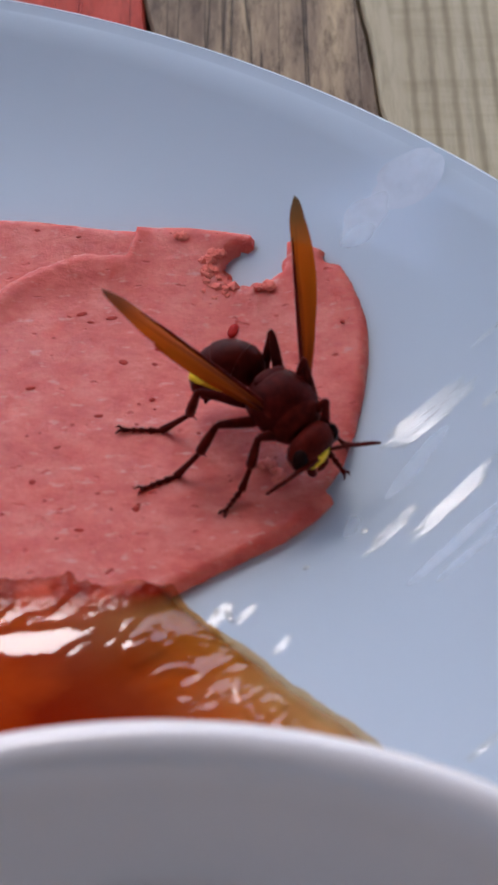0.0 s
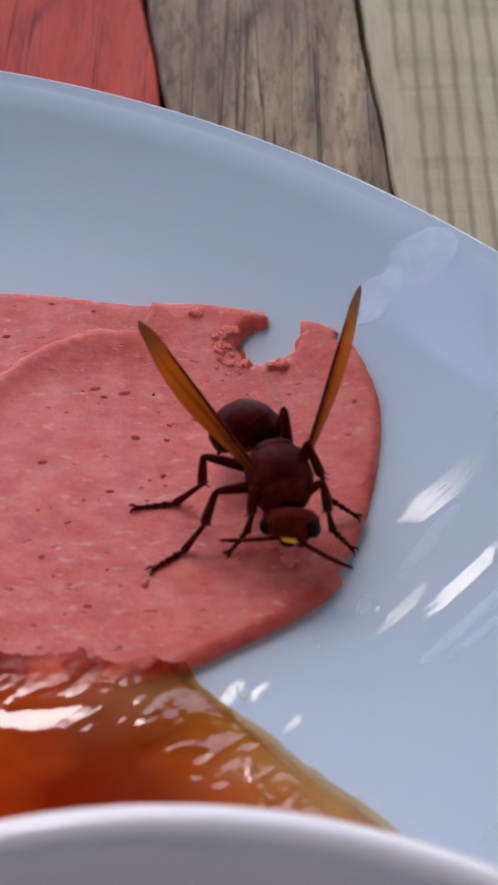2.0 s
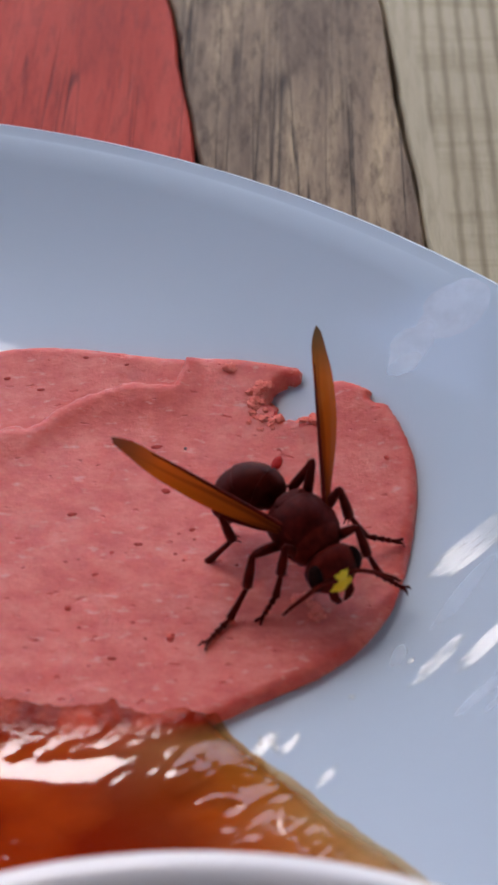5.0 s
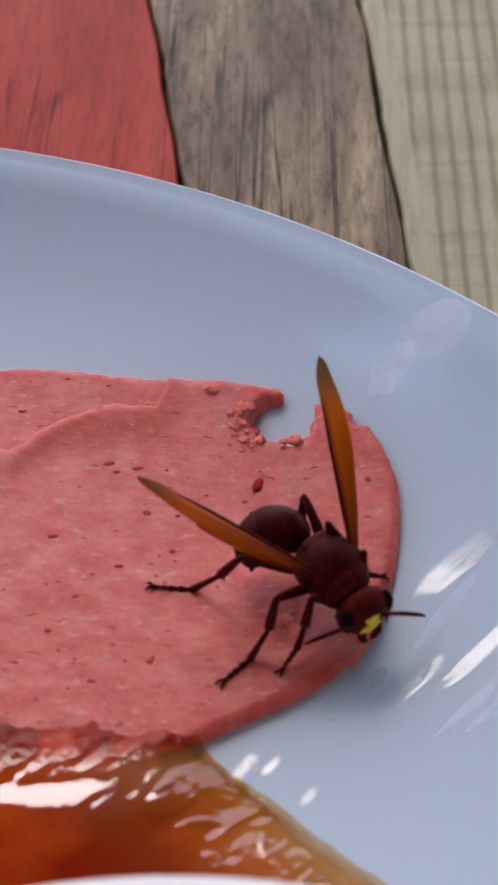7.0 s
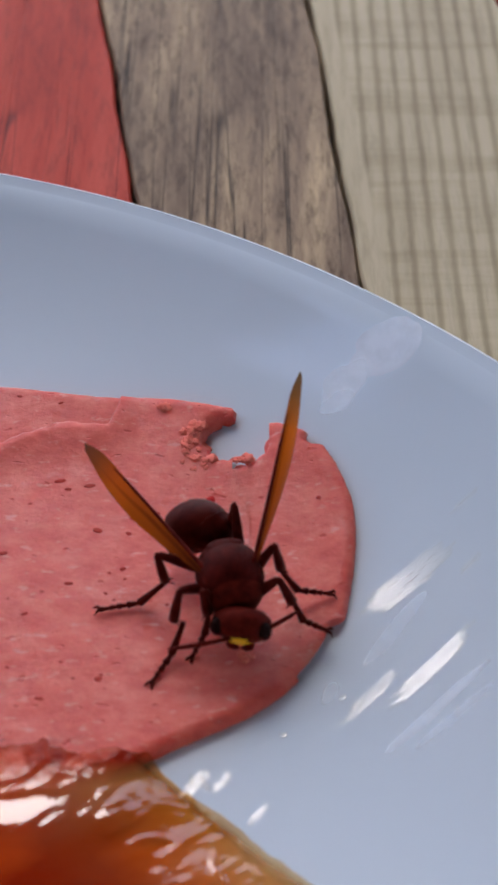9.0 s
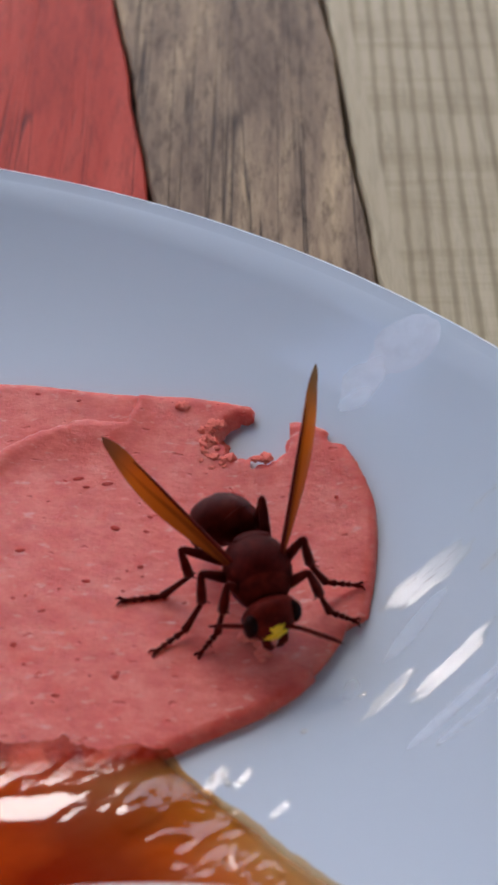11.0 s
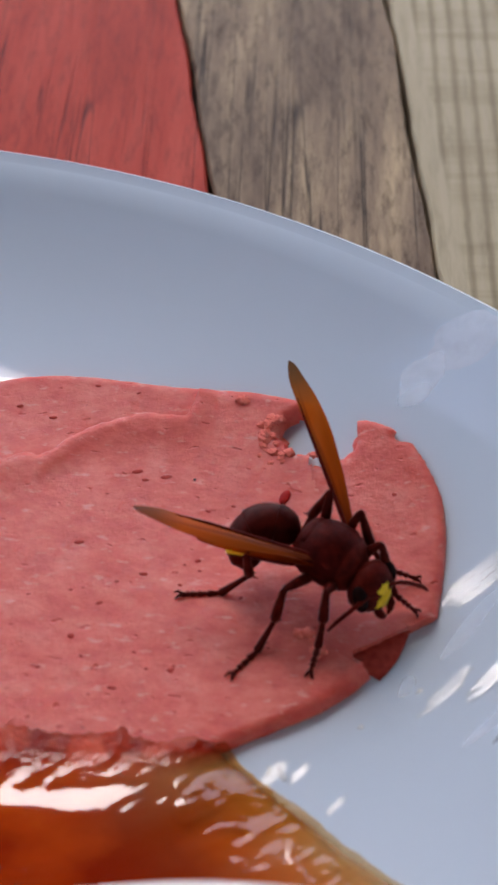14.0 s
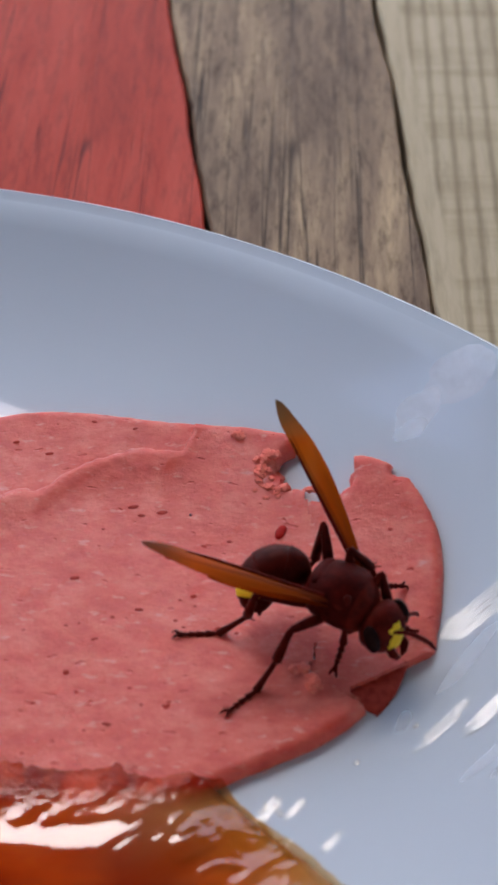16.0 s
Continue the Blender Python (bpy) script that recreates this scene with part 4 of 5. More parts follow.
def face_plate(name, outline, mat, label):
    """A small bulging plate on the front of the head from (y, z) corners."""
    bm = bmesh.new()
    ring = [bm.verts.new((0, y, z)) for y, z in outline]
    bm.faces.new(ring)
    bmesh.ops.subdivide_edges(bm, edges=bm.edges[:], cuts=3, use_grid_fill=True)
    bmesh.ops.triangulate(bm, faces=bm.faces[:])
    bmesh.ops.subdivide_edges(bm, edges=bm.edges[:], cuts=1)
    extra = bmesh.ops.extrude_face_region(bm, geom=bm.faces[:])
    for v in [g for g in extra["geom"] if isinstance(g, bmesh.types.BMVert)]:
        v.co.x = 0.45
    for v in bm.verts:
        y, z = v.co.y, v.co.z
        base = 2.12 - 0.16 * y * y - 0.10 * (z + 0.6) ** 2
        v.co.x = base + v.co.x - 0.2
    bm.transform(Matrix.Diagonal((MM, MM, MM, 1)))
    bmesh.ops.recalc_face_normals(bm, faces=bm.faces[:])
    me = bpy.data.meshes.new(name)
    bm.to_mesh(me)
    bm.free()
    me.materials.append(mat)
    me.polygons.foreach_set("use_smooth", [True] * len(me.polygons))
    ob = under(new(name, me), head)
    ob["label"] = label
    return ob


face_plate("face_shield", [(-1.75, -1.55), (-1.55, -0.7), (-0.6, -0.4), (0.6, -0.4), (1.55, -0.7), (1.75, -1.55), (1.2, -2.6), (-1.2, -2.6)], YELLOW, "yellow face shield")
face_plate("brow_patch", [(-0.55, -0.35), (-1.5, 1.0), (-0.65, 0.85), (0.0, 1.15), (0.65, 0.85), (1.5, 1.0), (0.55, -0.35)], YELLOW, "yellow brow patch")

# feelers: x along the feeler, bent once
antennas = {}
for side, s in (("l", 1), ("r", -1)):
    antennas[side] = tubes("antenna", [([(0, 0, 0), (0.8, 0, 0.35), (1.9, 0, 0.75)], [0.22, 0.26, 0.28]), ([(1.85, 0, 0.75), (3.2, 0, 0.75), (5.0, 0, 0.5), (6.6, 0.05 * s, 0.15), (8.0, 0.1 * s, -0.5)], [0.28, 0.30, 0.30, 0.27, 0.16])], HEAD, head, "red-brown feeler")

# wings: x along the wing, folded lengthwise into a narrow blade
WING_L = 25.5
wings = {}
for side, s in (("l", 1), ("r", -1)):
    verts, faces, nu, nv = [], [], 40, 8
    for i in range(nu + 1):
        u = i / nu
        swell = math.sin(min(1.0, u / 0.60) * math.pi / 2) ** 1.3
        taper = max(0.0, 1 - max(0.0, (u - 0.56) / 0.4405) ** 2.4) ** 0.6
        lead = 0.45 + 0.85 * u - 0.9 * max(0.0, (u - 0.84) / 0.16) ** 2
        trail = lead - (0.75 * taper + 2.15 * swell * taper)
        for j in range(nv + 1):
            v = j / nv
            y = lead + (trail - lead) * v
            z = 0.35 * math.sin(v * math.pi) * math.sin(u * math.pi) + 0.06 * math.cos(v * 6 * math.pi) * (1 - u)
            verts.append((u * WING_L * MM, s * y * MM, z * MM))
    for i in range(nu):
        for j in range(nv):
            a = i * (nv + 1) + j
            faces.append((a, a + 1, a + nv + 2, a + nv + 1))
    me = mesh_of("wing", verts, faces, WING)
    wing = under(new("wing", me), hornet)
    wing["label"] = "narrow folded amber wing with a smoky tip"
    tubes("front_vein", [([(0, 0.3 * s, 0.05), (8, 0.58 * s, 0.14), (16, 0.85 * s, 0.14), (20, 0.85 * s, 0.08)], [0.3, 0.24, 0.18, 0.08])], HEAD, wing, "dark vein")
    verts, faces = [], []
    for i in range(21):
        u = i / 20
        half = 0.25 + 1.5 * math.sin(u * math.pi) ** 0.7 * (0.35 + 0.65 * u)
        for j in range(5):
            v = j / 4 - 0.5
            verts.append(((1.0 + u * 15.5) * MM, s * (-0.5 - 0.75 * u + 2 * half * v * 0.62) * MM, (-0.55 - 0.2 * u + 0.1 * math.cos(v * 5)) * MM))
    for i in range(20):
        for j in range(4):
            a = i * 5 + j
            faces.append((a, a + 1, a + 6, a + 5))
    under(new("hind_wing", mesh_of("hind_wing", verts, faces, WING)), wing)["label"] = "small amber hind wing"
    wings[side] = wing

# legs: thigh with hip, shin with spurs, foot with claws
LEGS = {"f": ((2.2, 2.0, 4.5), 5.6, 4.5, 7.0), "m": ((-0.7, 2.5, 4.5), 7.2, 5.4, 9.2), "h": ((-3.2, 2.2, 4.7), 8.0, 6.2, 10.2)}
legs = {}
for side, s in (("l", 1), ("r", -1)):
    for key, (hip, a, b, c) in LEGS.items():
        leg = tubes("leg", [([(-0.9, 0, -0.2), (0, 0, 0), (0.6, 0, 0.05), (a * 0.3, 0, 0.1), (a * 0.65, 0, 0.08), (a * 0.95, 0, 0), (a + 0.15, 0, 0)], [0.85, 0.85, 0.62, 0.76, 0.66, 0.48, 0.2])], LEG, hornet)
        shin = tubes("shin", [([(-0.2, 0, 0), (b * 0.05, 0, 0), (b * 0.18, 0, 0.05), (b * 0.6, 0, 0.05), (b * 0.93, 0, 0), (b, 0, 0)], [0.2, 0.46, 0.48, 0.64, 0.68, 0.40]), ([(b * 0.94, 0.2, -0.2), (b * 1.08, 0.35, -1.05)], [0.16, 0.04]), ([(b * 0.94, -0.2, -0.2), (b * 1.04, -0.4, -0.95)], [0.16, 0.04])], LEG, leg)
        # the foot slopes down along its first joint, then lies flat; x runs from the ankle to the toe
        line, width = [], []
        low, end = Vector((0.462 * c, 0, -0.191 * c)), Vector((0.924 * c, 0, 0))
        for p, q, r0 in ((0.0, 0.50, 0.45), (0.50, 0.66, 0.40), (0.66, 0.78, 0.37), (0.78, 0.87, 0.35), (0.87, 1.0, 0.31)):
            for f, k in ((p + 0.004, 0.72), (0.5 * (p + q), 0.86), (q - 0.012, 1.22)):
                line.append(low * (f / 0.5) if f < 0.5 else low.lerp(end, (f - 0.5) / 0.5))
                width.append(r0 * k)
        flat = (end - low).normalized()
        over = Vector((-flat.z, 0, flat.x))
        claws = [([end - 0.15 * flat + Vector((0, 0.1 * k, 0)), end + 0.35 * flat + 0.3 * over + Vector((0, 0.35 * k, 0)), end + 0.85 * flat - 0.2 * over + Vector((0, 0.55 * k, 0))], [0.24, 0.18, 0.06]) for k in (-1, 1)]
        bristles = [(p, [0.09, 0.02]) for p in ([low * 0.98, low * 1.04 + Vector((0.1, 0.3, -0.55))], [low * 0.6, low * 0.66 + Vector((0.1, -0.3, -0.5))])]
        foot = tubes("foot", [(line, width)] + claws + bristles, LEG, leg)
        legs[side + key] = (leg, shin, foot)


# ---- movement ----
BODY = [
    (0.0, 4.07, 2.39, -54.5), (0.5, 4.43, 2.12, -58.8), (1.0, 3.00, 3.22, -58.1),
    (1.5, 2.07, 3.55, -65.3), (2.0, 2.02, 3.27, -75.6), (2.5, 1.89, 3.03, -86.0),
    (3.0, 1.35, 2.78, -84.7), (3.5, -0.51, 2.96, -84.8), (4.0, 0.09, 4.58, -68.7),
    (6.5, 4.65, 0.32, -49.5), (7.0, 6.75, -0.12, -50.4), (7.5, 3.93, -1.98, -62.4),
    (8.0, 1.25, 1.32, -68.2), (10.5, 0.06, 1.10, -83.3), (11.0, 1.26, 1.89, -74.5),
    (11.5, 2.52, 1.14, -71.6), (12.0, 2.36, 2.15, -74.7), (12.5, 3.28, -0.58, -65.8),
    (13.0, 3.04, 1.53, -62.1), (13.5, 1.81, 2.73, -54.8), (14.0, 3.07, 3.74, -34.3),
    (14.5, 5.72, 1.81, -37.2), (15.0, 5.25, 3.51, -27.4), (15.5, 5.67, 1.29, -36.6),
    (16.0, 5.05, 2.74, -33.2),
]
NOD = [
    (0.0, 38), (0.5, 38), (1.0, 38), (1.5, 0), (2.0, -24),
    (2.5, -38), (3.0, -21), (3.5, -38), (4.0, 7), (6.5, -3),
    (7.0, 6), (7.5, 1), (8.0, -17), (10.5, -29), (11.0, 12),
    (11.5, 7), (12.0, 8), (12.5, 6), (13.0, -3), (13.5, 13),
    (14.0, 28), (14.5, 38), (15.0, 38), (15.5, 35), (16.0, 22),
]
WING_RIGHT = [
    (0.0, -0.813, 0.369, 0.451), (0.5, -0.793, 0.393, 0.466), (1.0, -0.837, 0.338, 0.430), (1.5, -0.744, 0.603, 0.287),
    (2.0, -0.624, 0.685, 0.375), (2.5, -0.503, 0.588, 0.633), (3.0, -0.566, 0.675, 0.473), (3.5, -0.568, 0.699, 0.435),
    (4.0, -0.785, 0.541, 0.303), (6.5, -0.875, 0.353, 0.333), (7.0, -0.880, 0.290, 0.376), (7.5, -0.811, 0.505, 0.295),
    (8.0, -0.699, 0.715, -0.006), (10.5, -0.624, 0.653, 0.430), (11.0, -0.699, 0.682, 0.216), (11.5, -0.769, 0.554, 0.319),
    (12.0, -0.706, 0.673, 0.220), (12.5, -0.772, 0.572, 0.278), (13.0, -0.829, 0.495, 0.261), (13.5, -0.887, 0.456, 0.069),
    (14.0, -0.965, 0.244, 0.099), (14.5, -0.954, 0.153, 0.256), (15.0, -0.975, 0.091, 0.204), (15.5, -0.917, 0.238, 0.321),
    (16.0, -0.956, 0.147, 0.255),
]
WING_LEFT = [
    (0.0, -0.038, 0.887, 0.460), (0.5, -0.016, 0.887, 0.461), (1.0, -0.033, 0.904, 0.426), (1.5, 0.154, 0.889, 0.431),
    (2.0, 0.297, 0.851, 0.433), (2.5, 0.382, 0.701, 0.602), (3.0, 0.353, 0.735, 0.579), (3.5, 0.310, 0.755, 0.577),
    (4.0, 0.118, 0.909, 0.399), (6.5, -0.132, 0.874, 0.467), (7.0, -0.158, 0.831, 0.534), (7.5, 0.001, 0.795, 0.606),
    (8.0, 0.128, 0.824, 0.552), (10.5, 0.279, 0.654, 0.703), (11.0, 0.182, 0.811, 0.557), (11.5, 0.089, 0.789, 0.608),
    (12.0, 0.223, 0.894, 0.389), (12.5, 0.046, 0.838, 0.543), (13.0, 0.094, 0.905, 0.415), (13.5, -0.132, 0.839, 0.528),
    (14.0, -0.312, 0.888, 0.337), (14.5, -0.332, 0.858, 0.391), (15.0, -0.467, 0.808, 0.360), (15.5, -0.254, 0.872, 0.419),
    (16.0, -0.425, 0.796, 0.431),
]
FOOT_RH = [
    (0.0, -16.4, 3.5), (0.5, -16.5, 3.4), (1.0, -16.6, 3.5), (1.5, -16.3, 3.0), (2.0, -16.3, 3.0),
    (2.5, -16.4, 3.1), (3.0, -16.0, 2.5), (3.5, -16.2, 2.4), (4.0, -16.2, 2.6), (6.5, -16.0, 2.0),
    (7.0, -15.9, 2.1), (7.5, -16.0, 2.0), (8.0, -16.2, 2.3), (10.5, -15.9, 1.8), (11.0, -15.9, 2.0),
    (11.5, -15.9, 2.0), (12.0, -15.9, 2.1), (12.5, -15.8, 1.7), (13.0, -15.9, 2.0), (13.5, -15.8, 1.9),
    (14.0, -15.9, 1.9), (14.5, -15.8, 1.8), (15.0, -15.9, 1.6), (15.5, -15.7, 1.2), (16.0, -15.6, 1.2),
]
FOOT_RM = [
    (0.0, -13.4, -6.0), (0.5, -13.6, -6.1), (1.0, -13.6, -5.8), (1.5, -13.6, -6.2), (2.0, -13.6, -6.6),
    (2.5, -13.8, -6.8), (3.0, -13.6, -6.7), (3.5, -13.9, -7.2), (4.0, -14.0, -6.8), (6.5, -6.5, -12.6),
    (7.0, -6.4, -12.6), (7.5, -6.3, -12.5), (8.0, -6.5, -12.5), (10.5, -11.2, -6.2), (11.0, -11.4, -6.1),
    (11.5, -11.4, -6.1), (12.0, -11.5, -6.1), (12.5, -9.1, -10.2), (13.0, -9.2, -10.4), (13.5, -8.8, -10.6),
    (14.0, -8.8, -10.4), (14.5, -8.7, -10.5), (15.0, -8.9, -10.6), (15.5, -9.0, -10.6), (16.0, -8.8, -10.7),
]
FOOT_RF = [
    (0.0, -3.0, -9.5), (0.5, -2.9, -9.5), (1.0, -3.2, -9.2), (1.5, -4.3, -7.2), (2.0, -4.1, -4.0),
    (2.5, -5.7, -4.6), (3.0, -5.9, -5.2), (3.5, -5.9, -4.9), (4.0, -5.8, -4.3), (6.5, -0.7, -9.6),
    (7.0, 0.7, -11.0), (7.5, 0.6, -11.3), (8.0, -2.6, -6.9), (10.5, -5.7, -6.6), (11.0, -5.8, -6.4),
    (11.5, -6.0, -6.5), (12.0, -5.4, -8.5), (12.5, -5.2, -8.5), (13.0, -0.1, -10.6), (13.5, -0.5, -9.8),
    (14.0, 0.8, -10.0), (14.5, 2.2, -9.0), (15.0, 3.3, -6.6), (15.5, 3.3, -5.3), (16.0, 4.3, -4.4),
]
FOOT_LH = [(row[0], -2.6, 14.2) for row in BODY]
FOOT_LM = [
    (0.0, 12.3, 0.9), (0.5, 12.4, 2.2), (1.0, 11.8, 1.5), (1.5, 12.4, 2.1), (2.0, 12.2, 1.8),
    (2.5, 12.5, 1.9), (3.0, 13.6, 3.3), (3.5, 14.0, 4.6), (4.0, 13.7, 3.9), (6.5, 14.0, 4.0),
    (7.0, 13.8, 3.5), (7.5, 14.0, 4.2), (8.0, 13.2, 3.2), (10.5, 13.8, 5.4), (11.0, 14.4, 4.2),
    (11.5, 14.0, 5.0), (12.0, 14.3, 2.6), (12.5, 14.6, 2.7), (13.0, 14.6, 3.4), (13.5, 14.0, 6.0),
    (14.0, 14.4, 4.7), (14.5, 13.1, 6.0), (15.0, 12.2, 9.6), (15.5, 12.9, 7.3), (16.0, 13.3, 9.0),
]
FOOT_LF = [
    (0.0, 12.0, -3.4), (0.5, 12.0, -3.4), (1.0, 10.2, -4.6), (1.5, 11.6, -3.6), (2.0, 11.5, -3.3),
    (2.5, 11.6, -2.6), (3.0, 11.6, -3.9), (3.5, 11.6, -3.5), (4.0, 11.1, -4.0), (6.5, 14.5, -2.4),
    (7.0, 13.8, -2.5), (7.5, 13.1, -1.4), (8.0, 12.1, -2.8), (10.5, 13.0, 0.5), (11.0, 13.7, -1.3),
    (11.5, 12.5, 0.2), (12.0, 13.4, -3.3), (12.5, 12.9, -5.6), (13.0, 12.4, -2.9), (13.5, 14.2, 4.0),
    (14.0, 14.1, -0.3), (14.5, 15.2, -1.2), (15.0, 13.9, 2.3), (15.5, 15.4, -0.6), (16.0, 14.5, 1.7),
]
TIP_R = [
    (0.0, -0.2, -11.1), (0.5, -1.0, -10.0), (1.0, -1.9, -7.6), (1.5, -2.1, -5.6), (2.0, -3.8, -4.2),
    (2.5, -5.2, -2.3), (3.0, -5.7, -7.1), (3.5, -7.6, -3.5), (4.0, -7.9, -6.1), (6.5, 1.6, -13.5),
    (7.0, 2.1, -9.6), (7.5, -3.3, -9.6), (8.0, -4.8, -10.8), (10.5, -8.5, -2.0), (11.0, -8.1, -4.0),
    (11.5, -5.3, -9.4), (12.0, -6.8, -3.3), (12.5, -2.2, -9.5), (13.0, -5.2, -4.1), (13.5, -3.0, -9.1),
    (14.0, -1.0, -9.1), (14.5, 11.0, -8.0), (15.0, 13.4, -2.6), (15.5, 14.5, -6.5), (16.0, 14.6, -1.5),
]
TIP_L = [
    (0.0, 15.5, -1.0), (0.5, 14.9, -1.0), (1.0, 11.5, -0.9), (1.5, 9.0, -6.9), (2.0, 8.7, -6.8),
    (2.5, 8.4, -8.7), (3.0, 9.3, -7.9), (3.5, 6.9, -5.3), (4.0, 10.4, -2.2), (6.5, 13.9, -5.4),
    (7.0, 16.0, -4.5), (7.5, 14.7, -6.7), (8.0, 12.5, -2.8), (10.5, 8.7, -2.3), (11.0, 10.0, -6.1),
    (11.5, 12.0, -4.5), (12.0, 10.6, -6.7), (12.5, 12.1, -12.5), (13.0, 12.2, -1.5), (13.5, 14.7, -0.1),
    (14.0, 13.5, 1.5), (14.5, 14.8, -2.8), (15.0, 14.1, 4.5), (15.5, 15.9, -3.3), (16.0, 14.0, 2.1),
]

BOW = [8, 8, 10, -6, 24, 36, 36, 42, -6, -12, 2, 38, 36, 2, 4, 6, -6, -12, -12, 0, -14, -20, -18, -6, -18]


def slice_z(x, y):
    return plate_top(x * MM, y * MM) * 1000 + THICK * 1000 + 0.15


def basis(origin, along, up):
    """A pose with x along and z near up."""
    x = along.normalized()
    y = up.cross(x).normalized()
    z = x.cross(y)
    return Matrix.Translation(origin) @ Matrix((x, y, z)).transposed().to_4x4()


def body_pose(row):
    t, x, y, turn = row
    return pose(x * MM, y * MM, (slice_z(2, 0) + 0.7) * MM, 0, 3.0, turn)


def limb(body, key, side, foot_xy):
    """Poses of thigh, shin and foot that set the foot down at a place on the slice."""
    hip, a, b, c = LEGS[key]
    hip = Vector((hip[0], hip[1] * side, hip[2]))
    toe = body.inverted() @ Vector((foot_xy[0] * MM, (foot_xy[1] + 0.4) * MM, (slice_z(*foot_xy) + 0.25) * MM)) / MM
    inward = Vector((hip.x - toe.x, hip.y - toe.y, 0))
    inward = inward.normalized() if inward.length > 0.1 else Vector((1, 0, 0))
    # the nearer the foot, the steeper it stands
    steep = radians(22.5 + 32 * max(0.0, min(1.0, (14.5 - math.hypot(hip.x - toe.x, hip.y - toe.y)) / 6.5)))
    ankle = toe + 0.924 * c * (math.cos(steep) * inward + Vector((0, 0, math.sin(steep))))
    gap = ankle - hip
    reach = min(max(gap.length, abs(a - b) + 0.4), (a + b) * 0.985)
    ankle = hip + gap.normalized() * reach
    d = gap.normalized()
    pole = Vector((0.0, 0.25 * side, 1.0))
    bend = (pole - pole.dot(d) * d).normalized()
    along = (a * a - b * b + reach * reach) / (2 * reach)
    knee = hip + along * d + math.sqrt(max(0.0, a * a - along * along)) * bend
    up = bend
    m_leg = basis(hip * MM, knee - hip, up)
    m_shin = basis(knee * MM, ankle - knee, up)
    m_foot = basis(ankle * MM, toe - ankle, Vector((0, 0, 1)))
    back = m_leg.inverted()
    return m_leg, back @ m_shin, back @ m_foot


def aside(t):
    """How much further the head turns to its right (degrees)."""
    return -18 if t < 1.2 else -10 if 6.4 < t < 7.2 else -16 if t > 13.8 else 0


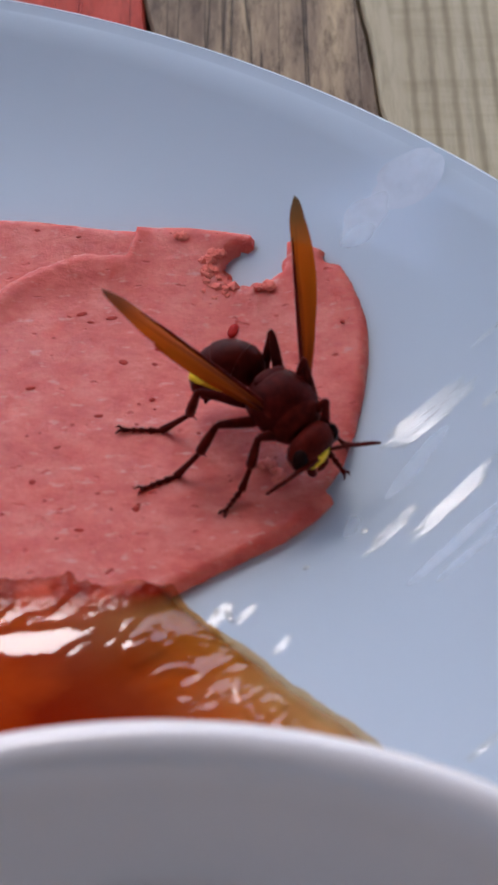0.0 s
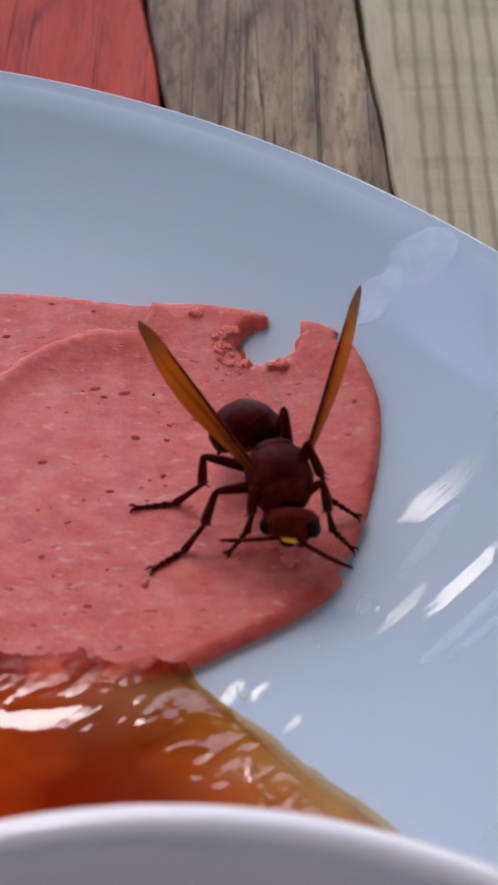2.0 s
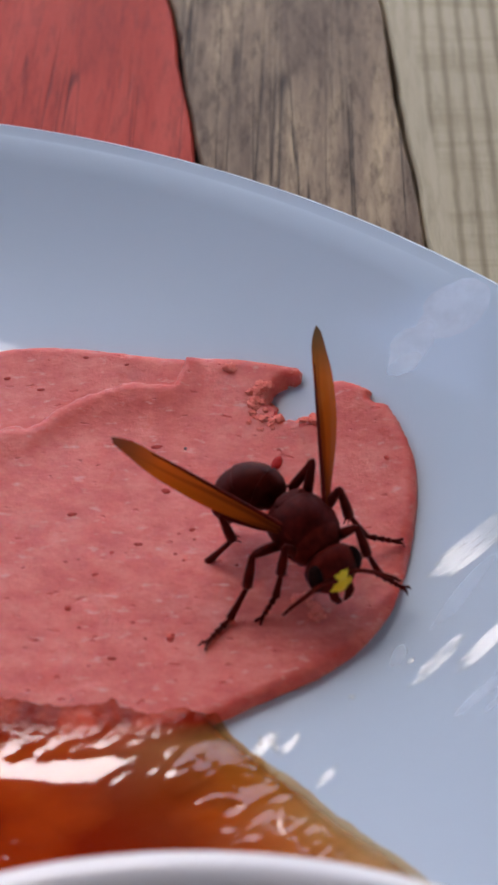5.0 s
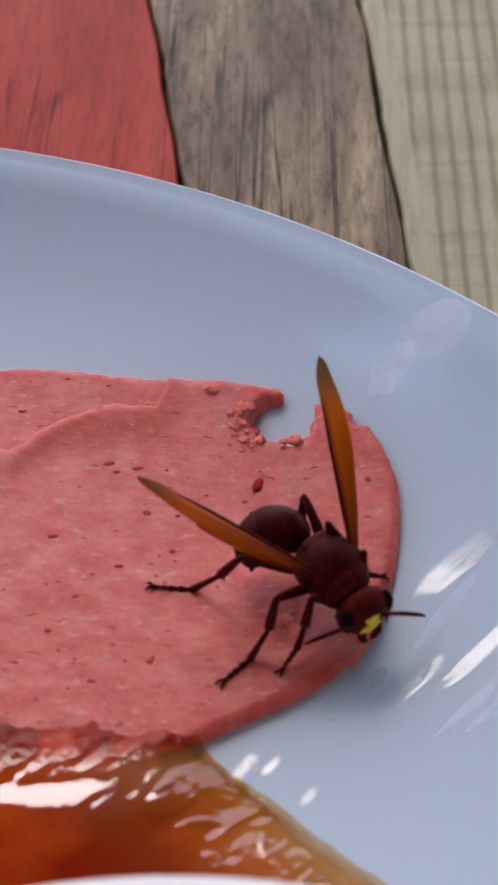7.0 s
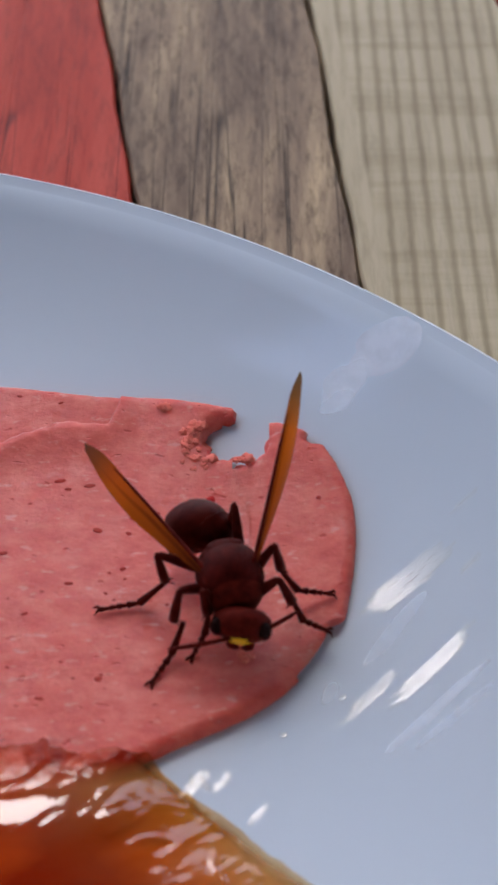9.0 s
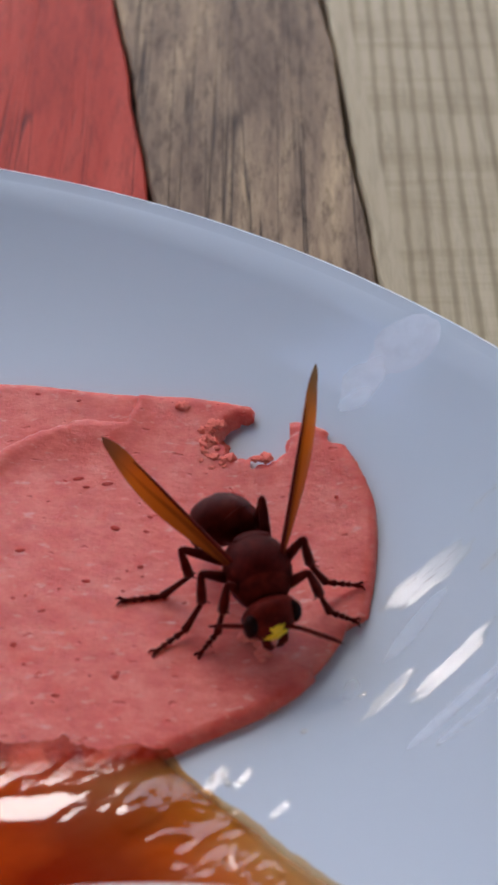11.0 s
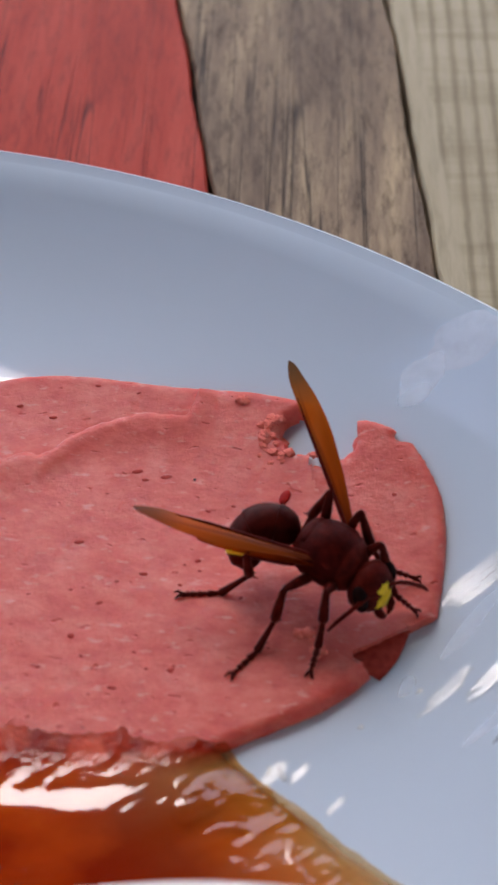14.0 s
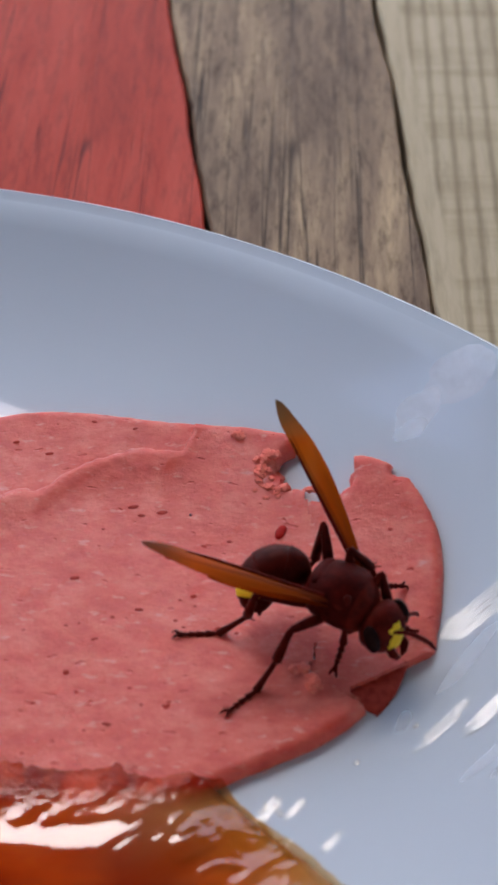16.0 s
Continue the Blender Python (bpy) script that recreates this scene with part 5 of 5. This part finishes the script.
def motions():
    bodies = [(row[0], body_pose(row)) for row in BODY]
    walk(hornet, bodies)
    # head: turned towards what it bites, face bowed down
    heads = [(t, pose(6.0 * MM, 0, 5.1 * MM, 24 if 2.3 < t < 3.8 else 10 if t == 2.0 else 0, bow, (0.8 if t < 13.8 else 0.45) * turn + aside(t))) for (t, turn), bow in zip(NOD, BOW)]
    walk(head, heads)
    for side, s, rows in (("l", 1, WING_LEFT), ("r", -1, WING_RIGHT)):
        keys = []
        for (t, body), (_, x, y, z) in zip(bodies, rows):
            turn = body.to_3x3().inverted()
            yaw = -math.degrees(body.to_euler().z)
            twist = s * 50 * max(0.0, min(1.0, (yaw - 53) / 18))
            keys.append((t, basis(Vector((1.0, 2.7 * s, 8.7)) * MM, turn @ Vector((x, y, z)), turn @ (Vector((0, -0.55, 0.83)) if s > 0 else Vector((0.3, 0.0, 0.95)))) @ pose(0, 0, 0, twist)))
        walk(wings[side], keys)
    feet = {"lf": FOOT_LF, "lm": FOOT_LM, "lh": FOOT_LH, "rf": FOOT_RF, "rm": FOOT_RM, "rh": FOOT_RH}
    for key, rows in feet.items():
        s = 1 if key[0] == "l" else -1
        sets = [(t, *limb(body, key[1], s, xy)) for (t, body), (_, *xy) in zip(bodies, rows)]
        for n, ob in enumerate(legs[key]):
            walk(ob, [(row[0], row[n + 1]) for row in sets])
    for side, s, rows in (("l", 1, TIP_L), ("r", -1, TIP_R)):
        keys = []
        for (t, body), (_, m), (_, x, y) in zip(bodies, heads, rows):
            root = Vector((1.9, 0.8 * s, 0.3)) * MM
            tip = (body @ m).inverted() @ Vector((x * MM, y * MM, (slice_z(5, -3) + 3.6) * MM))
            keys.append((t, basis(root, tip - root, Vector((0.3, 0, 1)))))
        walk(antennas[side], keys)
    walk(sausage, [(t, Matrix.Translation(PIVOT) @ pose(0, 0, 0, 0, 0, a)) for t, a in ((0.0, 2.1), (1.5, 1.7), (3.5, 0.6), (7.0, 0.0), (10.5, -0.9), (13.0, -1.4), (16.0, -1.5))])
    lip = Vector((0.004, 0.030, 0)) - PIVOT
    swing = [(t, Matrix.Translation(lip + Vector((x, y, z)) * MM) @ pose(0, 0, 0, 0, 0, a) @ Matrix.Translation(-lip)) for t, x, y, z, a in (
        (0.0, 0.2, 0.2, -0.22, -3.9), (1.5, 0.2, 0.1, -0.22, -3.6), (3.0, 0.2, -0.2, -0.22, -2.9), (4.0, 0.2, -0.5, -0.22, -2.0), (6.5, 0.2, -1.2, -0.22, -0.2), (7.0, 0.2, -1.2, -0.22, 0),
        (8.2, 0.4, -1.2, -0.22, 0.5), (10.5, 0.9, -1.3, -0.22, 1.6), (12.5, 1.5, -1.3, -0.22, 2.0), (13.0, 1.9, -1.4, -0.22, 2.4), (16.0, 2.3, -1.7, -0.22, 2.8))]
    walk(lobe, swing)
    walk(bed, swing)
    hinge = Vector((CUT[1].x - CUT[0].x, CUT[1].y - CUT[0].y, 0)).normalized()
    away = Vector((-hinge.y, hinge.x, 0))
    # the wedge goes with the lobe until it is cut free, then is moved out of view inside it
    free = [(t, Matrix.Translation(HINGE - PIVOT + (away * 9.0 * f + Vector((0, 0, -1.0 * min(1.0, 4 * f)))) * MM)) for t, f in ((8.0, 0.3), (8.4, 0.1), (10.3, 0.03), (11.6, 0.03), (12.0, 0.12), (12.5, 0.15), (13.0, 1.0), (16.0, 1.0))]
    walk(flap, [(t, m @ Matrix.Translation(HINGE - PIVOT)) for t, m in swing if t < 7.2] + free)


motions()
